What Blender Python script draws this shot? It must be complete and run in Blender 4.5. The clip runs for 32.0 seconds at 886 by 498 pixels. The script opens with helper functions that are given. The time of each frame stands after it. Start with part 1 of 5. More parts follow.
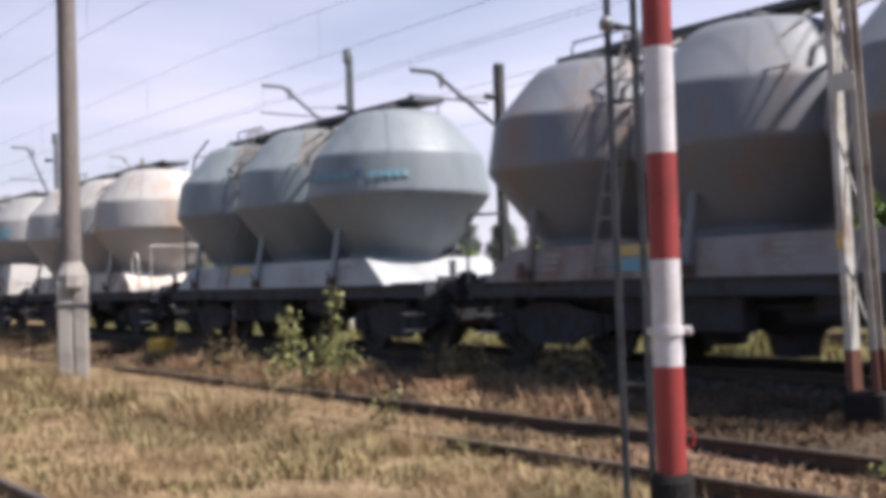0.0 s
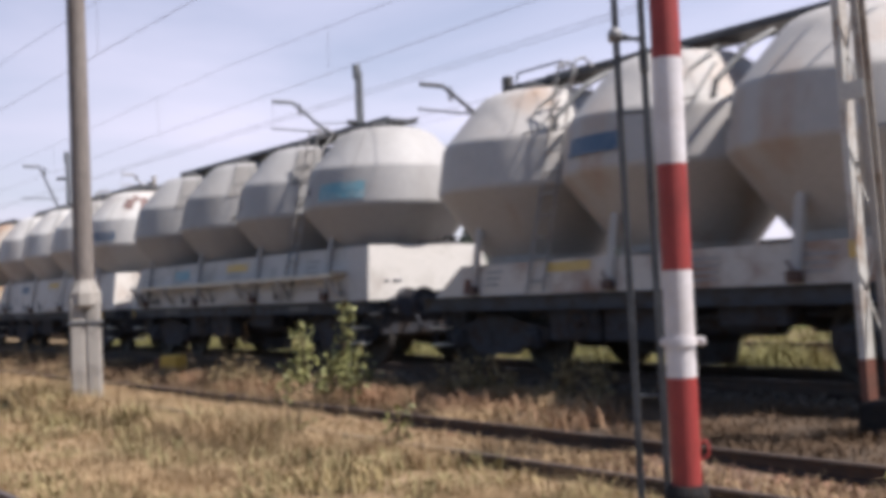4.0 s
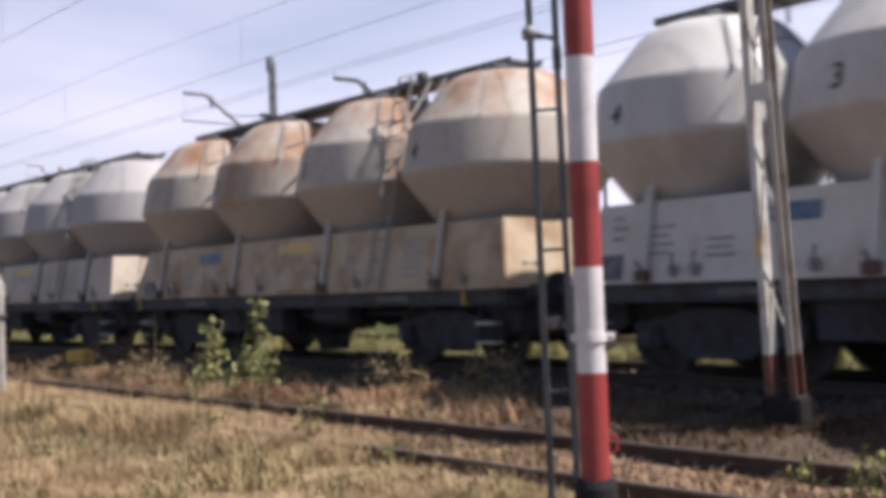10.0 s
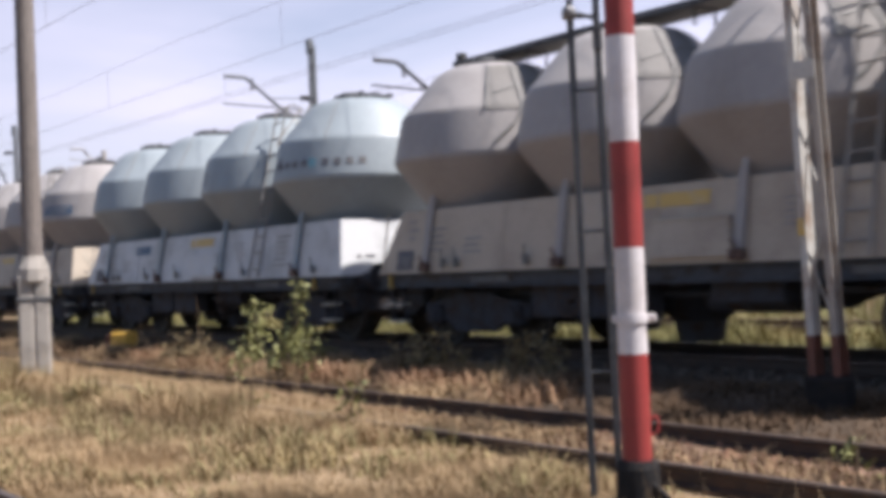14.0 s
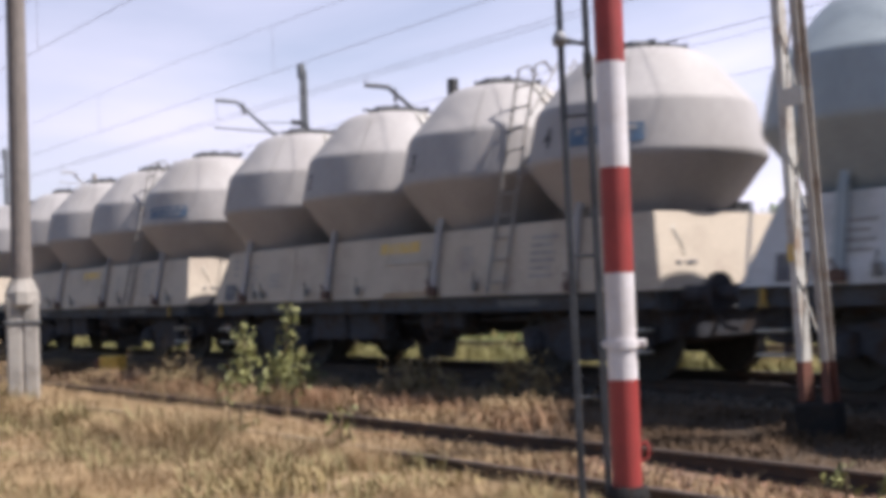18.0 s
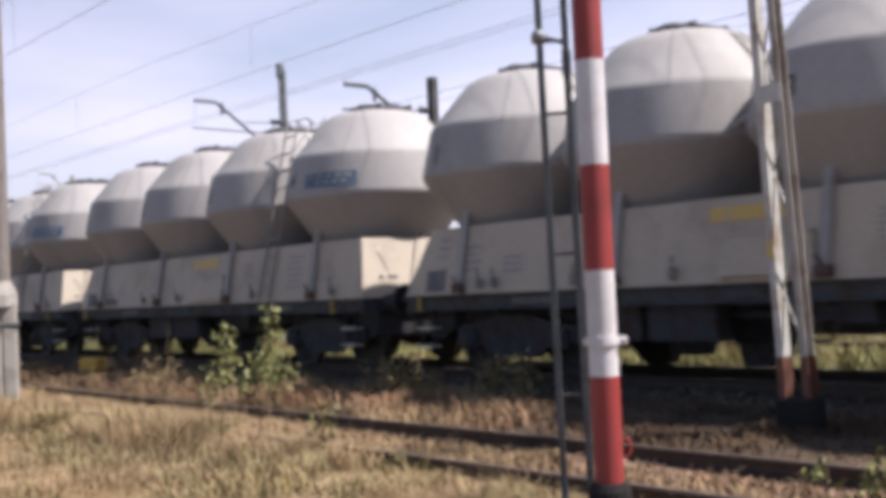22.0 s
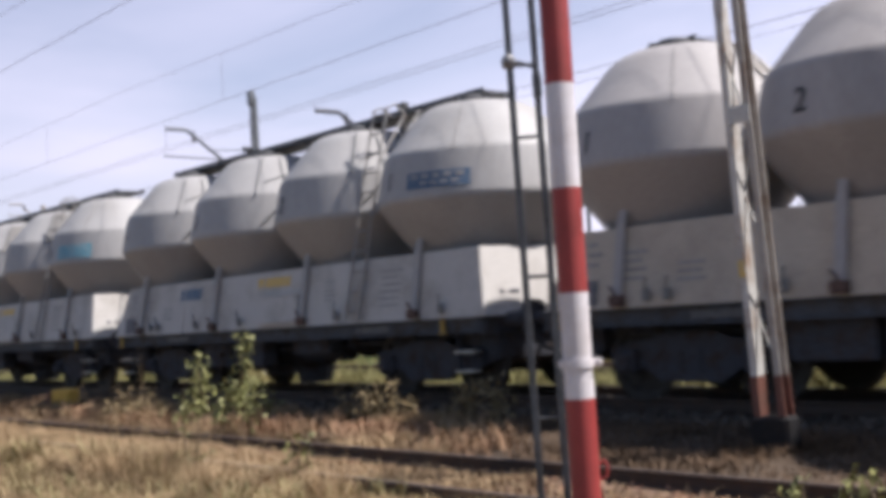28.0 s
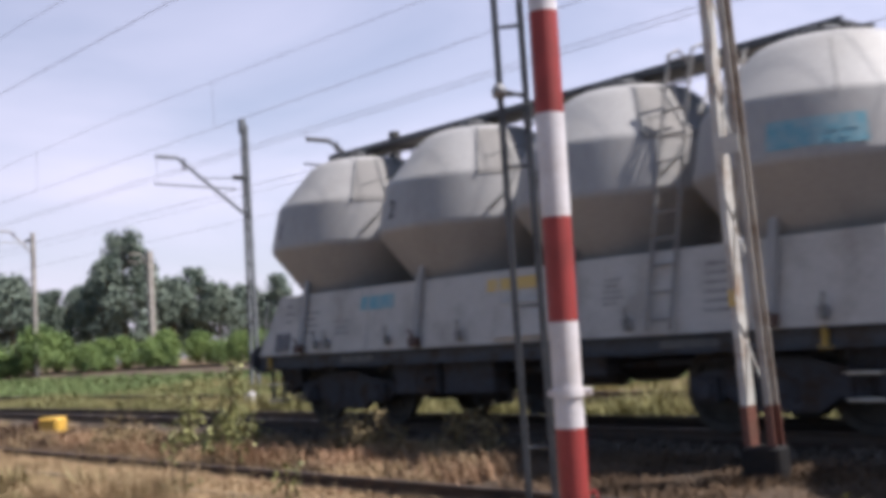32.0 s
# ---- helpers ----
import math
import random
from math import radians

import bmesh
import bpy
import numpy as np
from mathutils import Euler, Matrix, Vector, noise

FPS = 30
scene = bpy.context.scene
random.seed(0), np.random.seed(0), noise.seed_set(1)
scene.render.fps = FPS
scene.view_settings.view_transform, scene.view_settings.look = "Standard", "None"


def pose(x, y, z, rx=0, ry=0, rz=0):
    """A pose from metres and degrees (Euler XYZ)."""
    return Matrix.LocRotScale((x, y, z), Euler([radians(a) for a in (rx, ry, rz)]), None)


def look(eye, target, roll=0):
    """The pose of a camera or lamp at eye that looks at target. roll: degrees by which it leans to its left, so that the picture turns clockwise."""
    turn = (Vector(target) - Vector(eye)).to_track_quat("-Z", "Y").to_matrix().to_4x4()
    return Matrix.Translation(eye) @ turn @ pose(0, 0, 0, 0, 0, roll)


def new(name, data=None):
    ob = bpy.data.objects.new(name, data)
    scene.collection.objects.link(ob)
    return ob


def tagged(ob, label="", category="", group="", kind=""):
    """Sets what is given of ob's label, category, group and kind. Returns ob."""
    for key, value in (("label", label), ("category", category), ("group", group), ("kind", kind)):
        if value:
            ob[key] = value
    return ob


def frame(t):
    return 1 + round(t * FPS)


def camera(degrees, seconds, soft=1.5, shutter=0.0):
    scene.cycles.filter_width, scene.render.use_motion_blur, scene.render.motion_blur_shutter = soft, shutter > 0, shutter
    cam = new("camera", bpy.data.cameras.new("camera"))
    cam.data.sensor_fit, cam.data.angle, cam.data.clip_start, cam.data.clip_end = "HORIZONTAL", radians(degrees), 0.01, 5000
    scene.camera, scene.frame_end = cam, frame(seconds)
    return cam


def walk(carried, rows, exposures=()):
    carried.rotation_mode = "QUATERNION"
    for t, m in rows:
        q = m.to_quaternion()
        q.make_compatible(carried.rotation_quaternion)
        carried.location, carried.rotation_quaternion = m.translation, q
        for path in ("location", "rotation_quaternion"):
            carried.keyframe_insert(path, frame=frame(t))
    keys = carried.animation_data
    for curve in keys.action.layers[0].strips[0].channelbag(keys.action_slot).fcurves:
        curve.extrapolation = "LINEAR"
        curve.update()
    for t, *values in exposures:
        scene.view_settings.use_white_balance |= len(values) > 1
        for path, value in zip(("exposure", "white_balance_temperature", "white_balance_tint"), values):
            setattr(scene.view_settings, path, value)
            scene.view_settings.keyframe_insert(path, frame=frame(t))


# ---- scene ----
cam = camera(41.1, 32.0, soft=5.6, shutter=0.5)
EYE = (0.0, 0.0, 1.14)  # 1.14 m over the rail heads of the train's track
walk(cam, [
    (0, look(EYE, (-8.1313, 5.8150, 1.4010), -1.70)),
    (0.5, look(EYE, (-8.0596, 5.9114, 1.4523), -1.72)),
    (1, look(EYE, (-8.0450, 5.9324, 1.4323), -1.81)),
    (1.5, look(EYE, (-8.0656, 5.8995, 1.5180), -1.70)),
    (2, look(EYE, (-8.0107, 5.9694, 1.5817), -1.80)),
    (2.5, look(EYE, (-8.0201, 5.9602, 1.5331), -2.16)),
    (3, look(EYE, (-8.1297, 5.8153, 1.4419), -2.42)),
    (3.5, look(EYE, (-8.1881, 5.7299, 1.4906), -2.38)),
    (4, look(EYE, (-8.1812, 5.7380, 1.5191), -2.37)),
    (4.5, look(EYE, (-8.1701, 5.7615, 1.3762), -2.44)),
    (6.5, look(EYE, (-8.0948, 5.8653, 1.4098), -1.79)),
    (7, look(EYE, (-8.0312, 5.9519, 1.4129), -1.82)),
    (7.5, look(EYE, (-7.9100, 6.1139, 1.3695), -1.93)),
    (8, look(EYE, (-7.8788, 6.1521, 1.4170), -2.01)),
    (8.5, look(EYE, (-7.8685, 6.1677, 1.3553), -2.09)),
    (9, look(EYE, (-7.8547, 6.1849, 1.3660), -1.71)),
    (9.5, look(EYE, (-7.7801, 6.2761, 1.4236), -2.02)),
    (10, look(EYE, (-7.7413, 6.3226, 1.4512), -2.06)),
    (10.5, look(EYE, (-8.0035, 5.9908, 1.3737), -1.73)),
    (11, look(EYE, (-8.0010, 5.9958, 1.3283), -1.72)),
    (11.5, look(EYE, (-7.9774, 6.0254, 1.3750), -1.59)),
    (12, look(EYE, (-7.9913, 6.0048, 1.4261), -2.02)),
    (12.5, look(EYE, (-7.9325, 6.0800, 1.4707), -2.44)),
    (13, look(EYE, (-7.8271, 6.2163, 1.4480), -2.52)),
    (13.5, look(EYE, (-7.8587, 6.1772, 1.4287), -2.40)),
    (14, look(EYE, (-7.9582, 6.0530, 1.3061), -2.25)),
    (14.5, look(EYE, (-7.8304, 6.2196, 1.1847), -2.01)),
    (15, look(EYE, (-7.9001, 6.1295, 1.2710), -1.86)),
    (15.5, look(EYE, (-8.0413, 5.9417, 1.3230), -2.27)),
    (17.5, look(EYE, (-7.9069, 6.1058, 1.5876), -2.41)),
    (18, look(EYE, (-7.8999, 6.1199, 1.5124), -2.06)),
    (18.5, look(EYE, (-7.8388, 6.1986, 1.5015), -2.12)),
    (19, look(EYE, (-7.7433, 6.3223, 1.4038), -2.22)),
    (19.5, look(EYE, (-7.7771, 6.2824, 1.3621), -2.15)),
    (20, look(EYE, (-7.8121, 6.2374, 1.3982), -2.29)),
    (20.5, look(EYE, (-7.8265, 6.2170, 1.4471), -2.31)),
    (21, look(EYE, (-7.7715, 6.2862, 1.4366), -2.65)),
    (21.5, look(EYE, (-7.7639, 6.2929, 1.4883), -2.64)),
    (22, look(EYE, (-7.7990, 6.2489, 1.4951), -2.56)),
    (22.5, look(EYE, (-7.7171, 6.3527, 1.4398), -2.50)),
    (23, look(EYE, (-7.7212, 6.3496, 1.3964), -2.32)),
    (23.5, look(EYE, (-7.7568, 6.3060, 1.3991), -2.65)),
    (24, look(EYE, (-7.7505, 6.3129, 1.4175), -2.72)),
    (24.5, look(EYE, (-7.7664, 6.2939, 1.4031), -2.93)),
    (26.5, look(EYE, (-7.7105, 6.3527, 1.5776), -3.15)),
    (27, look(EYE, (-7.7269, 6.3317, 1.5909), -3.36)),
    (27.5, look(EYE, (-7.7295, 6.3258, 1.6291), -3.34)),
    (28, look(EYE, (-7.6443, 6.4234, 1.6917), -3.49)),
    (28.5, look(EYE, (-7.6102, 6.4568, 1.7676), -3.57)),
    (29, look(EYE, (-7.6441, 6.4024, 1.9002), -3.57)),
    (29.5, look(EYE, (-7.6302, 6.4167, 1.9192), -3.34)),
    (30, look(EYE, (-7.6176, 6.4390, 1.8555), -3.01)),
    (30.5, look(EYE, (-7.6390, 6.4129, 1.8613), -3.15)),
    (31, look(EYE, (-7.6009, 6.4533, 1.9029), -3.36)),
    (31.5, look(EYE, (-7.6023, 6.4507, 1.9108), -3.39)),
    (32, look(EYE, (-7.5697, 6.4868, 1.9280), -3.35)),
], exposures=[(0.0, 0.78, 6190, 15), (3.0, 0.72, 6190, 15), (7.0, 0.76, 6190, 15), (13.0, 0.82, 6190, 15), (20.0, 0.85, 6190, 15), (24.0, 0.86, 6190, 15), (27.5, 0.77, 6120, 15), (32.0, 0.74, 6090, 15)])

# ---- light ----
SUN_WAY = Vector((0.50, 0.42, 1.0)).normalized()  # from the ground to the sun
world = bpy.data.worlds.new("sky")
scene.world = world
world.use_nodes = True


def sky_nodes():
    nt = world.node_tree
    nt.nodes.clear()
    out = nt.nodes.new("ShaderNodeOutputWorld")
    bg = nt.nodes.new("ShaderNodeBackground")
    sky = nt.nodes.new("ShaderNodeTexSky")
    sky.sky_type, sky.sun_disc = "NISHITA", False
    sky.sun_elevation = math.asin(SUN_WAY.z)
    sky.sun_rotation = math.atan2(SUN_WAY.x, SUN_WAY.y)
    sky.air_density, sky.dust_density = 1.0, 0.7
    bg.inputs["Strength"].default_value = 0.065
    co = nt.nodes.new("ShaderNodeTexCoord")
    mp = nt.nodes.new("ShaderNodeMapping")
    mp.inputs["Scale"].default_value = (1.5, 1.5, 5.5)
    n1 = nt.nodes.new("ShaderNodeTexNoise")
    n1.inputs["Scale"].default_value, n1.inputs["Detail"].default_value = 1.5, 7.0
    n1.inputs["Distortion"].default_value = 0.5
    ramp = nt.nodes.new("ShaderNodeValToRGB")
    ramp.color_ramp.elements[0].position, ramp.color_ramp.elements[1].position = 0.32, 0.66
    mix = nt.nodes.new("ShaderNodeMix")
    mix.data_type = "RGBA"
    side = nt.nodes.new("ShaderNodeVectorMath")
    side.operation = "DOT_PRODUCT"
    side.inputs[1].default_value = SUN_WAY
    bright = nt.nodes.new("ShaderNodeMapRange")  # clouds scatter more light on the sun's side
    bright.inputs["From Min"].default_value, bright.inputs["From Max"].default_value = -0.6, 0.1
    bright.inputs["To Min"].default_value, bright.inputs["To Max"].default_value = 0.5, 1.0
    cloud = nt.nodes.new("ShaderNodeVectorMath")
    cloud.operation = "SCALE"
    cloud.inputs[0].default_value = (11.2, 10.4, 11.9)  # thin bright cloud
    nt.links.new(co.outputs["Generated"], side.inputs[0])
    nt.links.new(side.outputs["Value"], bright.inputs["Value"])
    nt.links.new(bright.outputs[0], cloud.inputs["Scale"])
    nt.links.new(cloud.outputs[0], mix.inputs["B"])
    nt.links.new(co.outputs["Generated"], mp.inputs["Vector"])
    nt.links.new(mp.outputs[0], n1.inputs["Vector"])
    nt.links.new(n1.outputs["Fac"], ramp.inputs["Fac"])
    sep = nt.nodes.new("ShaderNodeSeparateXYZ")
    low = nt.nodes.new("ShaderNodeMapRange")  # haze: full near the horizon, little overhead
    low.inputs["From Min"].default_value, low.inputs["From Max"].default_value = 0.10, 0.48
    low.inputs["To Min"].default_value, low.inputs["To Max"].default_value = 1.0, 0.12
    mul = nt.nodes.new("ShaderNodeMath")
    mul.operation = "MULTIPLY"
    nt.links.new(co.outputs["Generated"], sep.inputs[0])
    nt.links.new(sep.outputs["Z"], low.inputs["Value"])
    veil = nt.nodes.new("ShaderNodeMapRange")  # a thin veil between the clouds
    veil.inputs["To Min"].default_value, veil.inputs["To Max"].default_value = 0.46, 1.0
    nt.links.new(ramp.outputs["Color"], veil.inputs["Value"])
    bank = nt.nodes.new("ShaderNodeVectorMath")  # the cloud cover thins out from north-west to south-east
    bank.operation = "DOT_PRODUCT"
    bank.inputs[1].default_value = (-0.45, 0.89, 0.0)
    thin = nt.nodes.new("ShaderNodeMapRange")
    thin.inputs["From Min"].default_value, thin.inputs["From Max"].default_value = -0.2, 0.95
    thin.inputs["To Min"].default_value, thin.inputs["To Max"].default_value = 0.08, 1.0
    cover = nt.nodes.new("ShaderNodeMath")
    cover.operation = "MULTIPLY"
    nt.links.new(co.outputs["Generated"], bank.inputs[0])
    nt.links.new(bank.outputs["Value"], thin.inputs["Value"])
    nt.links.new(veil.outputs[0], cover.inputs[0])
    nt.links.new(thin.outputs[0], cover.inputs[1])
    nt.links.new(cover.outputs[0], mul.inputs[0])
    nt.links.new(low.outputs[0], mul.inputs[1])
    nt.links.new(mul.outputs[0], mix.inputs["Factor"])
    nt.links.new(sky.outputs["Color"], mix.inputs["A"])
    nt.links.new(mix.outputs["Result"], bg.inputs["Color"])
    nt.links.new(bg.outputs[0], out.inputs["Surface"])


sky_nodes()
sun = new("sun", bpy.data.lights.new("sun", "SUN"))
sun.data.energy, sun.data.angle, sun.data.color = 5.0, radians(1.3), (1.0, 0.93, 0.82)
sun.matrix_world = look(SUN_WAY * 50, (0, 0, 0))

# ---- materials ----
MATS = {}


def mat(name, col, rough=0.7, vary=0.18, scale=3.0, fine=40.0, bump=0.15, metal=0.0, second=None, amount=0.5, streak=False, island=0.0, rand=0.0, spec=0.4, upper=0.0):
    """A painted, stained or grown surface: col, patches of second (coarse and fine), grain, relief."""
    if name in MATS:
        return MATS[name]
    m = bpy.data.materials.new(name)
    m.use_nodes = True
    nt = m.node_tree
    nd, ln = nt.nodes, nt.links.new
    p = nd["Principled BSDF"]
    p.inputs["Roughness"].default_value, p.inputs["Metallic"].default_value = rough, metal
    p.inputs["Specular IOR Level"].default_value = spec
    co = nd.new("ShaderNodeTexCoord")
    mp = nd.new("ShaderNodeMapping")
    mp.inputs["Scale"].default_value = (1, 1, 0.22) if streak else (1, 1, 1)
    ln(co.outputs["Object"], mp.inputs["Vector"])
    info = nd.new("ShaderNodeObjectInfo")
    shift = nd.new("ShaderNodeVectorMath")
    shift.operation = "ADD"
    times = nd.new("ShaderNodeVectorMath")
    times.operation = "SCALE"
    times.inputs["Scale"].default_value = 37.0
    ln(info.outputs["Random"], times.inputs[0])
    ln(mp.outputs[0], shift.inputs[0])
    ln(times.outputs[0], shift.inputs[1])
    big = nd.new("ShaderNodeTexNoise")
    big.inputs["Scale"].default_value, big.inputs["Detail"].default_value, big.inputs["Roughness"].default_value = scale, 6, 0.62
    small = nd.new("ShaderNodeTexNoise")
    small.inputs["Scale"].default_value, small.inputs["Detail"].default_value = fine, 4
    ln(shift.outputs[0], big.inputs["Vector"])
    ln(shift.outputs[0], small.inputs["Vector"])
    r1 = nd.new("ShaderNodeValToRGB")
    r1.color_ramp.elements[0].position = 0.62 - 0.3 * amount
    r1.color_ramp.elements[1].position = 0.80 - 0.25 * amount
    fac = big.outputs["Fac"]
    if upper:  # more of the second colour above the shoulder, where rain has carried the rust
        sp = nd.new("ShaderNodeSeparateXYZ")
        ln(co.outputs["Object"], sp.inputs[0])
        hi = nd.new("ShaderNodeMapRange")
        hi.inputs["From Min"].default_value, hi.inputs["From Max"].default_value = 2.5, 3.7
        hi.inputs["To Min"].default_value, hi.inputs["To Max"].default_value = -upper, upper * 0.6
        ln(sp.outputs["Z"], hi.inputs["Value"])
        ad = nd.new("ShaderNodeMath")
        ln(fac, ad.inputs[0])
        ln(hi.outputs[0], ad.inputs[1])
        fac = ad.outputs[0]
    ln(fac, r1.inputs["Fac"])
    a = nd.new("ShaderNodeMix")
    a.data_type = "RGBA"
    a.inputs["A"].default_value = (*col, 1)
    sec = second or tuple(c * (1 - 2 * vary) for c in col)
    a.inputs["B"].default_value = (*sec, 1)
    ln(r1.outputs["Color"], a.inputs["Factor"])
    hsv = nd.new("ShaderNodeHueSaturation")
    ln(a.outputs["Result"], hsv.inputs["Color"])
    mr = nd.new("ShaderNodeMapRange")
    mr.inputs["From Min"].default_value, mr.inputs["From Max"].default_value = 0.3, 0.7
    mr.inputs["To Min"].default_value, mr.inputs["To Max"].default_value = 1 - vary, 1 + vary
    ln(small.outputs["Fac"], mr.inputs["Value"])
    val = mr.outputs[0]
    if island or rand:
        src = nd.new("ShaderNodeNewGeometry").outputs["Random Per Island"] if island else info.outputs["Random"]
        amt = island or rand
        m2 = nd.new("ShaderNodeMapRange")
        m2.inputs["To Min"].default_value, m2.inputs["To Max"].default_value = 1 - amt, 1 + amt
        ln(src, m2.inputs["Value"])
        mul = nd.new("ShaderNodeMath")
        mul.operation = "MULTIPLY"
        ln(val, mul.inputs[0])
        ln(m2.outputs[0], mul.inputs[1])
        val = mul.outputs[0]
    ln(val, hsv.inputs["Value"])
    ln(hsv.outputs["Color"], p.inputs["Base Color"])
    if bump:
        b = nd.new("ShaderNodeBump")
        b.inputs["Strength"].default_value, b.inputs["Distance"].default_value = bump, 0.02
        ln(small.outputs["Fac"], b.inputs["Height"])
        ln(b.outputs[0], p.inputs["Normal"])
    rr = nd.new("ShaderNodeMapRange")
    rr.inputs["To Min"].default_value, rr.inputs["To Max"].default_value = max(0.05, rough - 0.12), min(1, rough + 0.12)
    ln(big.outputs["Fac"], rr.inputs["Value"])
    ln(rr.outputs[0], p.inputs["Roughness"])
    MATS[name] = m
    return m


TANKS = {
    "pale": mat("cement grey tank paint", (0.342, 0.333, 0.33), 0.6, 0.08, 0.9, 26, 0.05, second=(0.285, 0.274, 0.265), amount=0.5, streak=True),
    "chalk": mat("chalky white tank paint", (0.50, 0.485, 0.47), 0.55, 0.07, 0.9, 26, 0.05, second=(0.40, 0.36, 0.33), amount=0.5, streak=True),
    "cream": mat("dusty cream tank paint", (0.345, 0.325, 0.322), 0.65, 0.08, 0.9, 26, 0.05, second=(0.285, 0.266, 0.26), amount=0.5, streak=True),
    "rusty": mat("rust streaked tank paint", (0.39, 0.345, 0.30), 0.65, 0.10, 1.1, 22, 0.08, second=(0.27, 0.14, 0.075), amount=0.56, streak=True, upper=0.10),
    "blue": mat("bluish white tank paint", (0.29, 0.33, 0.36), 0.5, 0.07, 0.9, 26, 0.05, second=(0.24, 0.275, 0.30), amount=0.5, streak=True),
    "teal": mat("dull blue-grey tank paint", (0.23, 0.26, 0.283), 0.5, 0.07, 0.9, 26, 0.05, second=(0.17, 0.195, 0.21), amount=0.5, streak=True),
    "stained": mat("white tank paint with rust stains", (0.42, 0.40, 0.385), 0.6, 0.08, 0.8, 24, 0.06, second=(0.35, 0.235, 0.16), amount=0.42, streak=True),
    "slate": mat("slate grey tank paint with rust spots", (0.185, 0.195, 0.22), 0.55, 0.08, 0.9, 24, 0.06, second=(0.24, 0.16, 0.12), amount=0.36, streak=True),
}
BOXES = {
    "pale": mat("grey white box paint", (0.46, 0.44, 0.42), 0.6, 0.10, 1.4, 30, 0.06, second=(0.33, 0.305, 0.28), amount=0.5),
    "chalk": mat("chalky box paint", (0.54, 0.51, 0.48), 0.6, 0.10, 1.4, 30, 0.06, second=(0.42, 0.36, 0.32), amount=0.5),
    "cream": mat("yellowed box paint", (0.45, 0.388, 0.318), 0.6, 0.10, 1.4, 30, 0.06, second=(0.36, 0.302, 0.248), amount=0.5),
    "rusty": mat("brown stained box paint", (0.43, 0.34, 0.24), 0.65, 0.12, 1.4, 30, 0.06, second=(0.27, 0.165, 0.09), amount=0.55),
    "blue": mat("cold white box paint", (0.54, 0.55, 0.57), 0.5, 0.08, 1.4, 30, 0.06, second=(0.37, 0.38, 0.39), amount=0.45),
    "teal": mat("dull blue-grey box paint", (0.38, 0.395, 0.41), 0.55, 0.08, 1.4, 30, 0.06, second=(0.27, 0.28, 0.285), amount=0.45),
    "stained": mat("dirty white box paint", (0.52, 0.475, 0.43), 0.65, 0.12, 1.4, 30, 0.06, second=(0.28, 0.18, 0.135), amount=0.5),
    "slate": mat("dirty grey box paint", (0.27, 0.255, 0.26), 0.65, 0.12, 1.4, 30, 0.06, second=(0.20, 0.13, 0.11), amount=0.5),
}
FRAME = mat("black underframe paint", (0.075, 0.08, 0.092), 0.7, 0.3, 4, 40, 0.15, second=(0.06, 0.045, 0.035), amount=0.5, spec=0.1)
GRIME = mat("grimy deck sheet", (0.11, 0.10, 0.092), 0.85, 0.2, 2, 30, 0.2, second=(0.17, 0.155, 0.14), amount=0.5)
GEAR = mat("oily running gear", (0.060, 0.062, 0.074), 0.75, 0.3, 5, 40, 0.2, second=(0.055, 0.040, 0.032), amount=0.5, spec=0.08)
WHEEL = mat("wheel steel", (0.05, 0.045, 0.042), 0.6, 0.2, 5, 40, 0.1, spec=0.15)
STEEL = mat("galvanised grating", (0.10, 0.10, 0.105), 0.6, 0.2, 5, 60, 0.1, metal=0.3)
RAILING = mat("pale tubular railing paint", (0.56, 0.53, 0.47), 0.55, 0.12, 6, 50, 0.05, second=(0.35, 0.28, 0.2), amount=0.4)
LADDER = mat("dusty ladder paint", (0.27, 0.26, 0.25), 0.6, 0.15, 6, 50, 0.05, second=(0.20, 0.16, 0.13), amount=0.4)
PLATE = mat("worn data plate", (0.12, 0.12, 0.125), 0.6, 0.25, 9, 60, 0.05, second=(0.075, 0.08, 0.09), amount=0.6)
RUSTFOOT = mat("rust stained bolts", (0.085, 0.052, 0.045), 0.8, 0.2, 6, 50, 0.1, second=(0.15, 0.09, 0.07), amount=0.5)
SEAM = mat("grey seam paint", (0.20, 0.195, 0.19), 0.6, 0.12, 6, 50, 0.05)
DARKPIPE = mat("grey pipe paint", (0.20, 0.20, 0.20), 0.55, 0.15, 6, 50, 0.05)
BLUESIGN = mat("faded blue sign paint", (0.075, 0.125, 0.20), 0.55, 0.15, 5, 60, 0.03, second=(0.15, 0.19, 0.25))
CYANSIGN = mat("worn light blue paint", (0.13, 0.32, 0.40), 0.55, 0.15, 4, 60, 0.03, second=(0.26, 0.36, 0.40), amount=0.7)
YELLOWSIGN = mat("faded yellow marking paint", (0.58, 0.40, 0.13), 0.6, 0.15, 4, 60, 0.03, second=(0.52, 0.42, 0.26), amount=0.5)
PEEL = mat("exposed reddish primer", (0.20, 0.13, 0.12), 0.8, 0.15, 6, 40, 0.05)
DARKCOAT = mat("darker tank coat", (0.215, 0.205, 0.198), 0.85, 0.08, 1.2, 26, 0.1, second=(0.19, 0.178, 0.168), amount=0.5, streak=True)
FAINT = mat("faded stencil paint", (0.31, 0.295, 0.29), 0.6, 0.15, 6, 60, 0.02)
NUMBER = mat("black numeral paint", (0.03, 0.03, 0.035), 0.6, 0.2, 6, 60, 0.02)
INK = mat("dark lettering paint", (0.10, 0.10, 0.12), 0.6, 0.2, 6, 60, 0.02, second=(0.22, 0.21, 0.2))
YELLOW = mat("yellow handle paint", (0.42, 0.27, 0.05), 0.5, 0.15, 8, 60, 0.05)
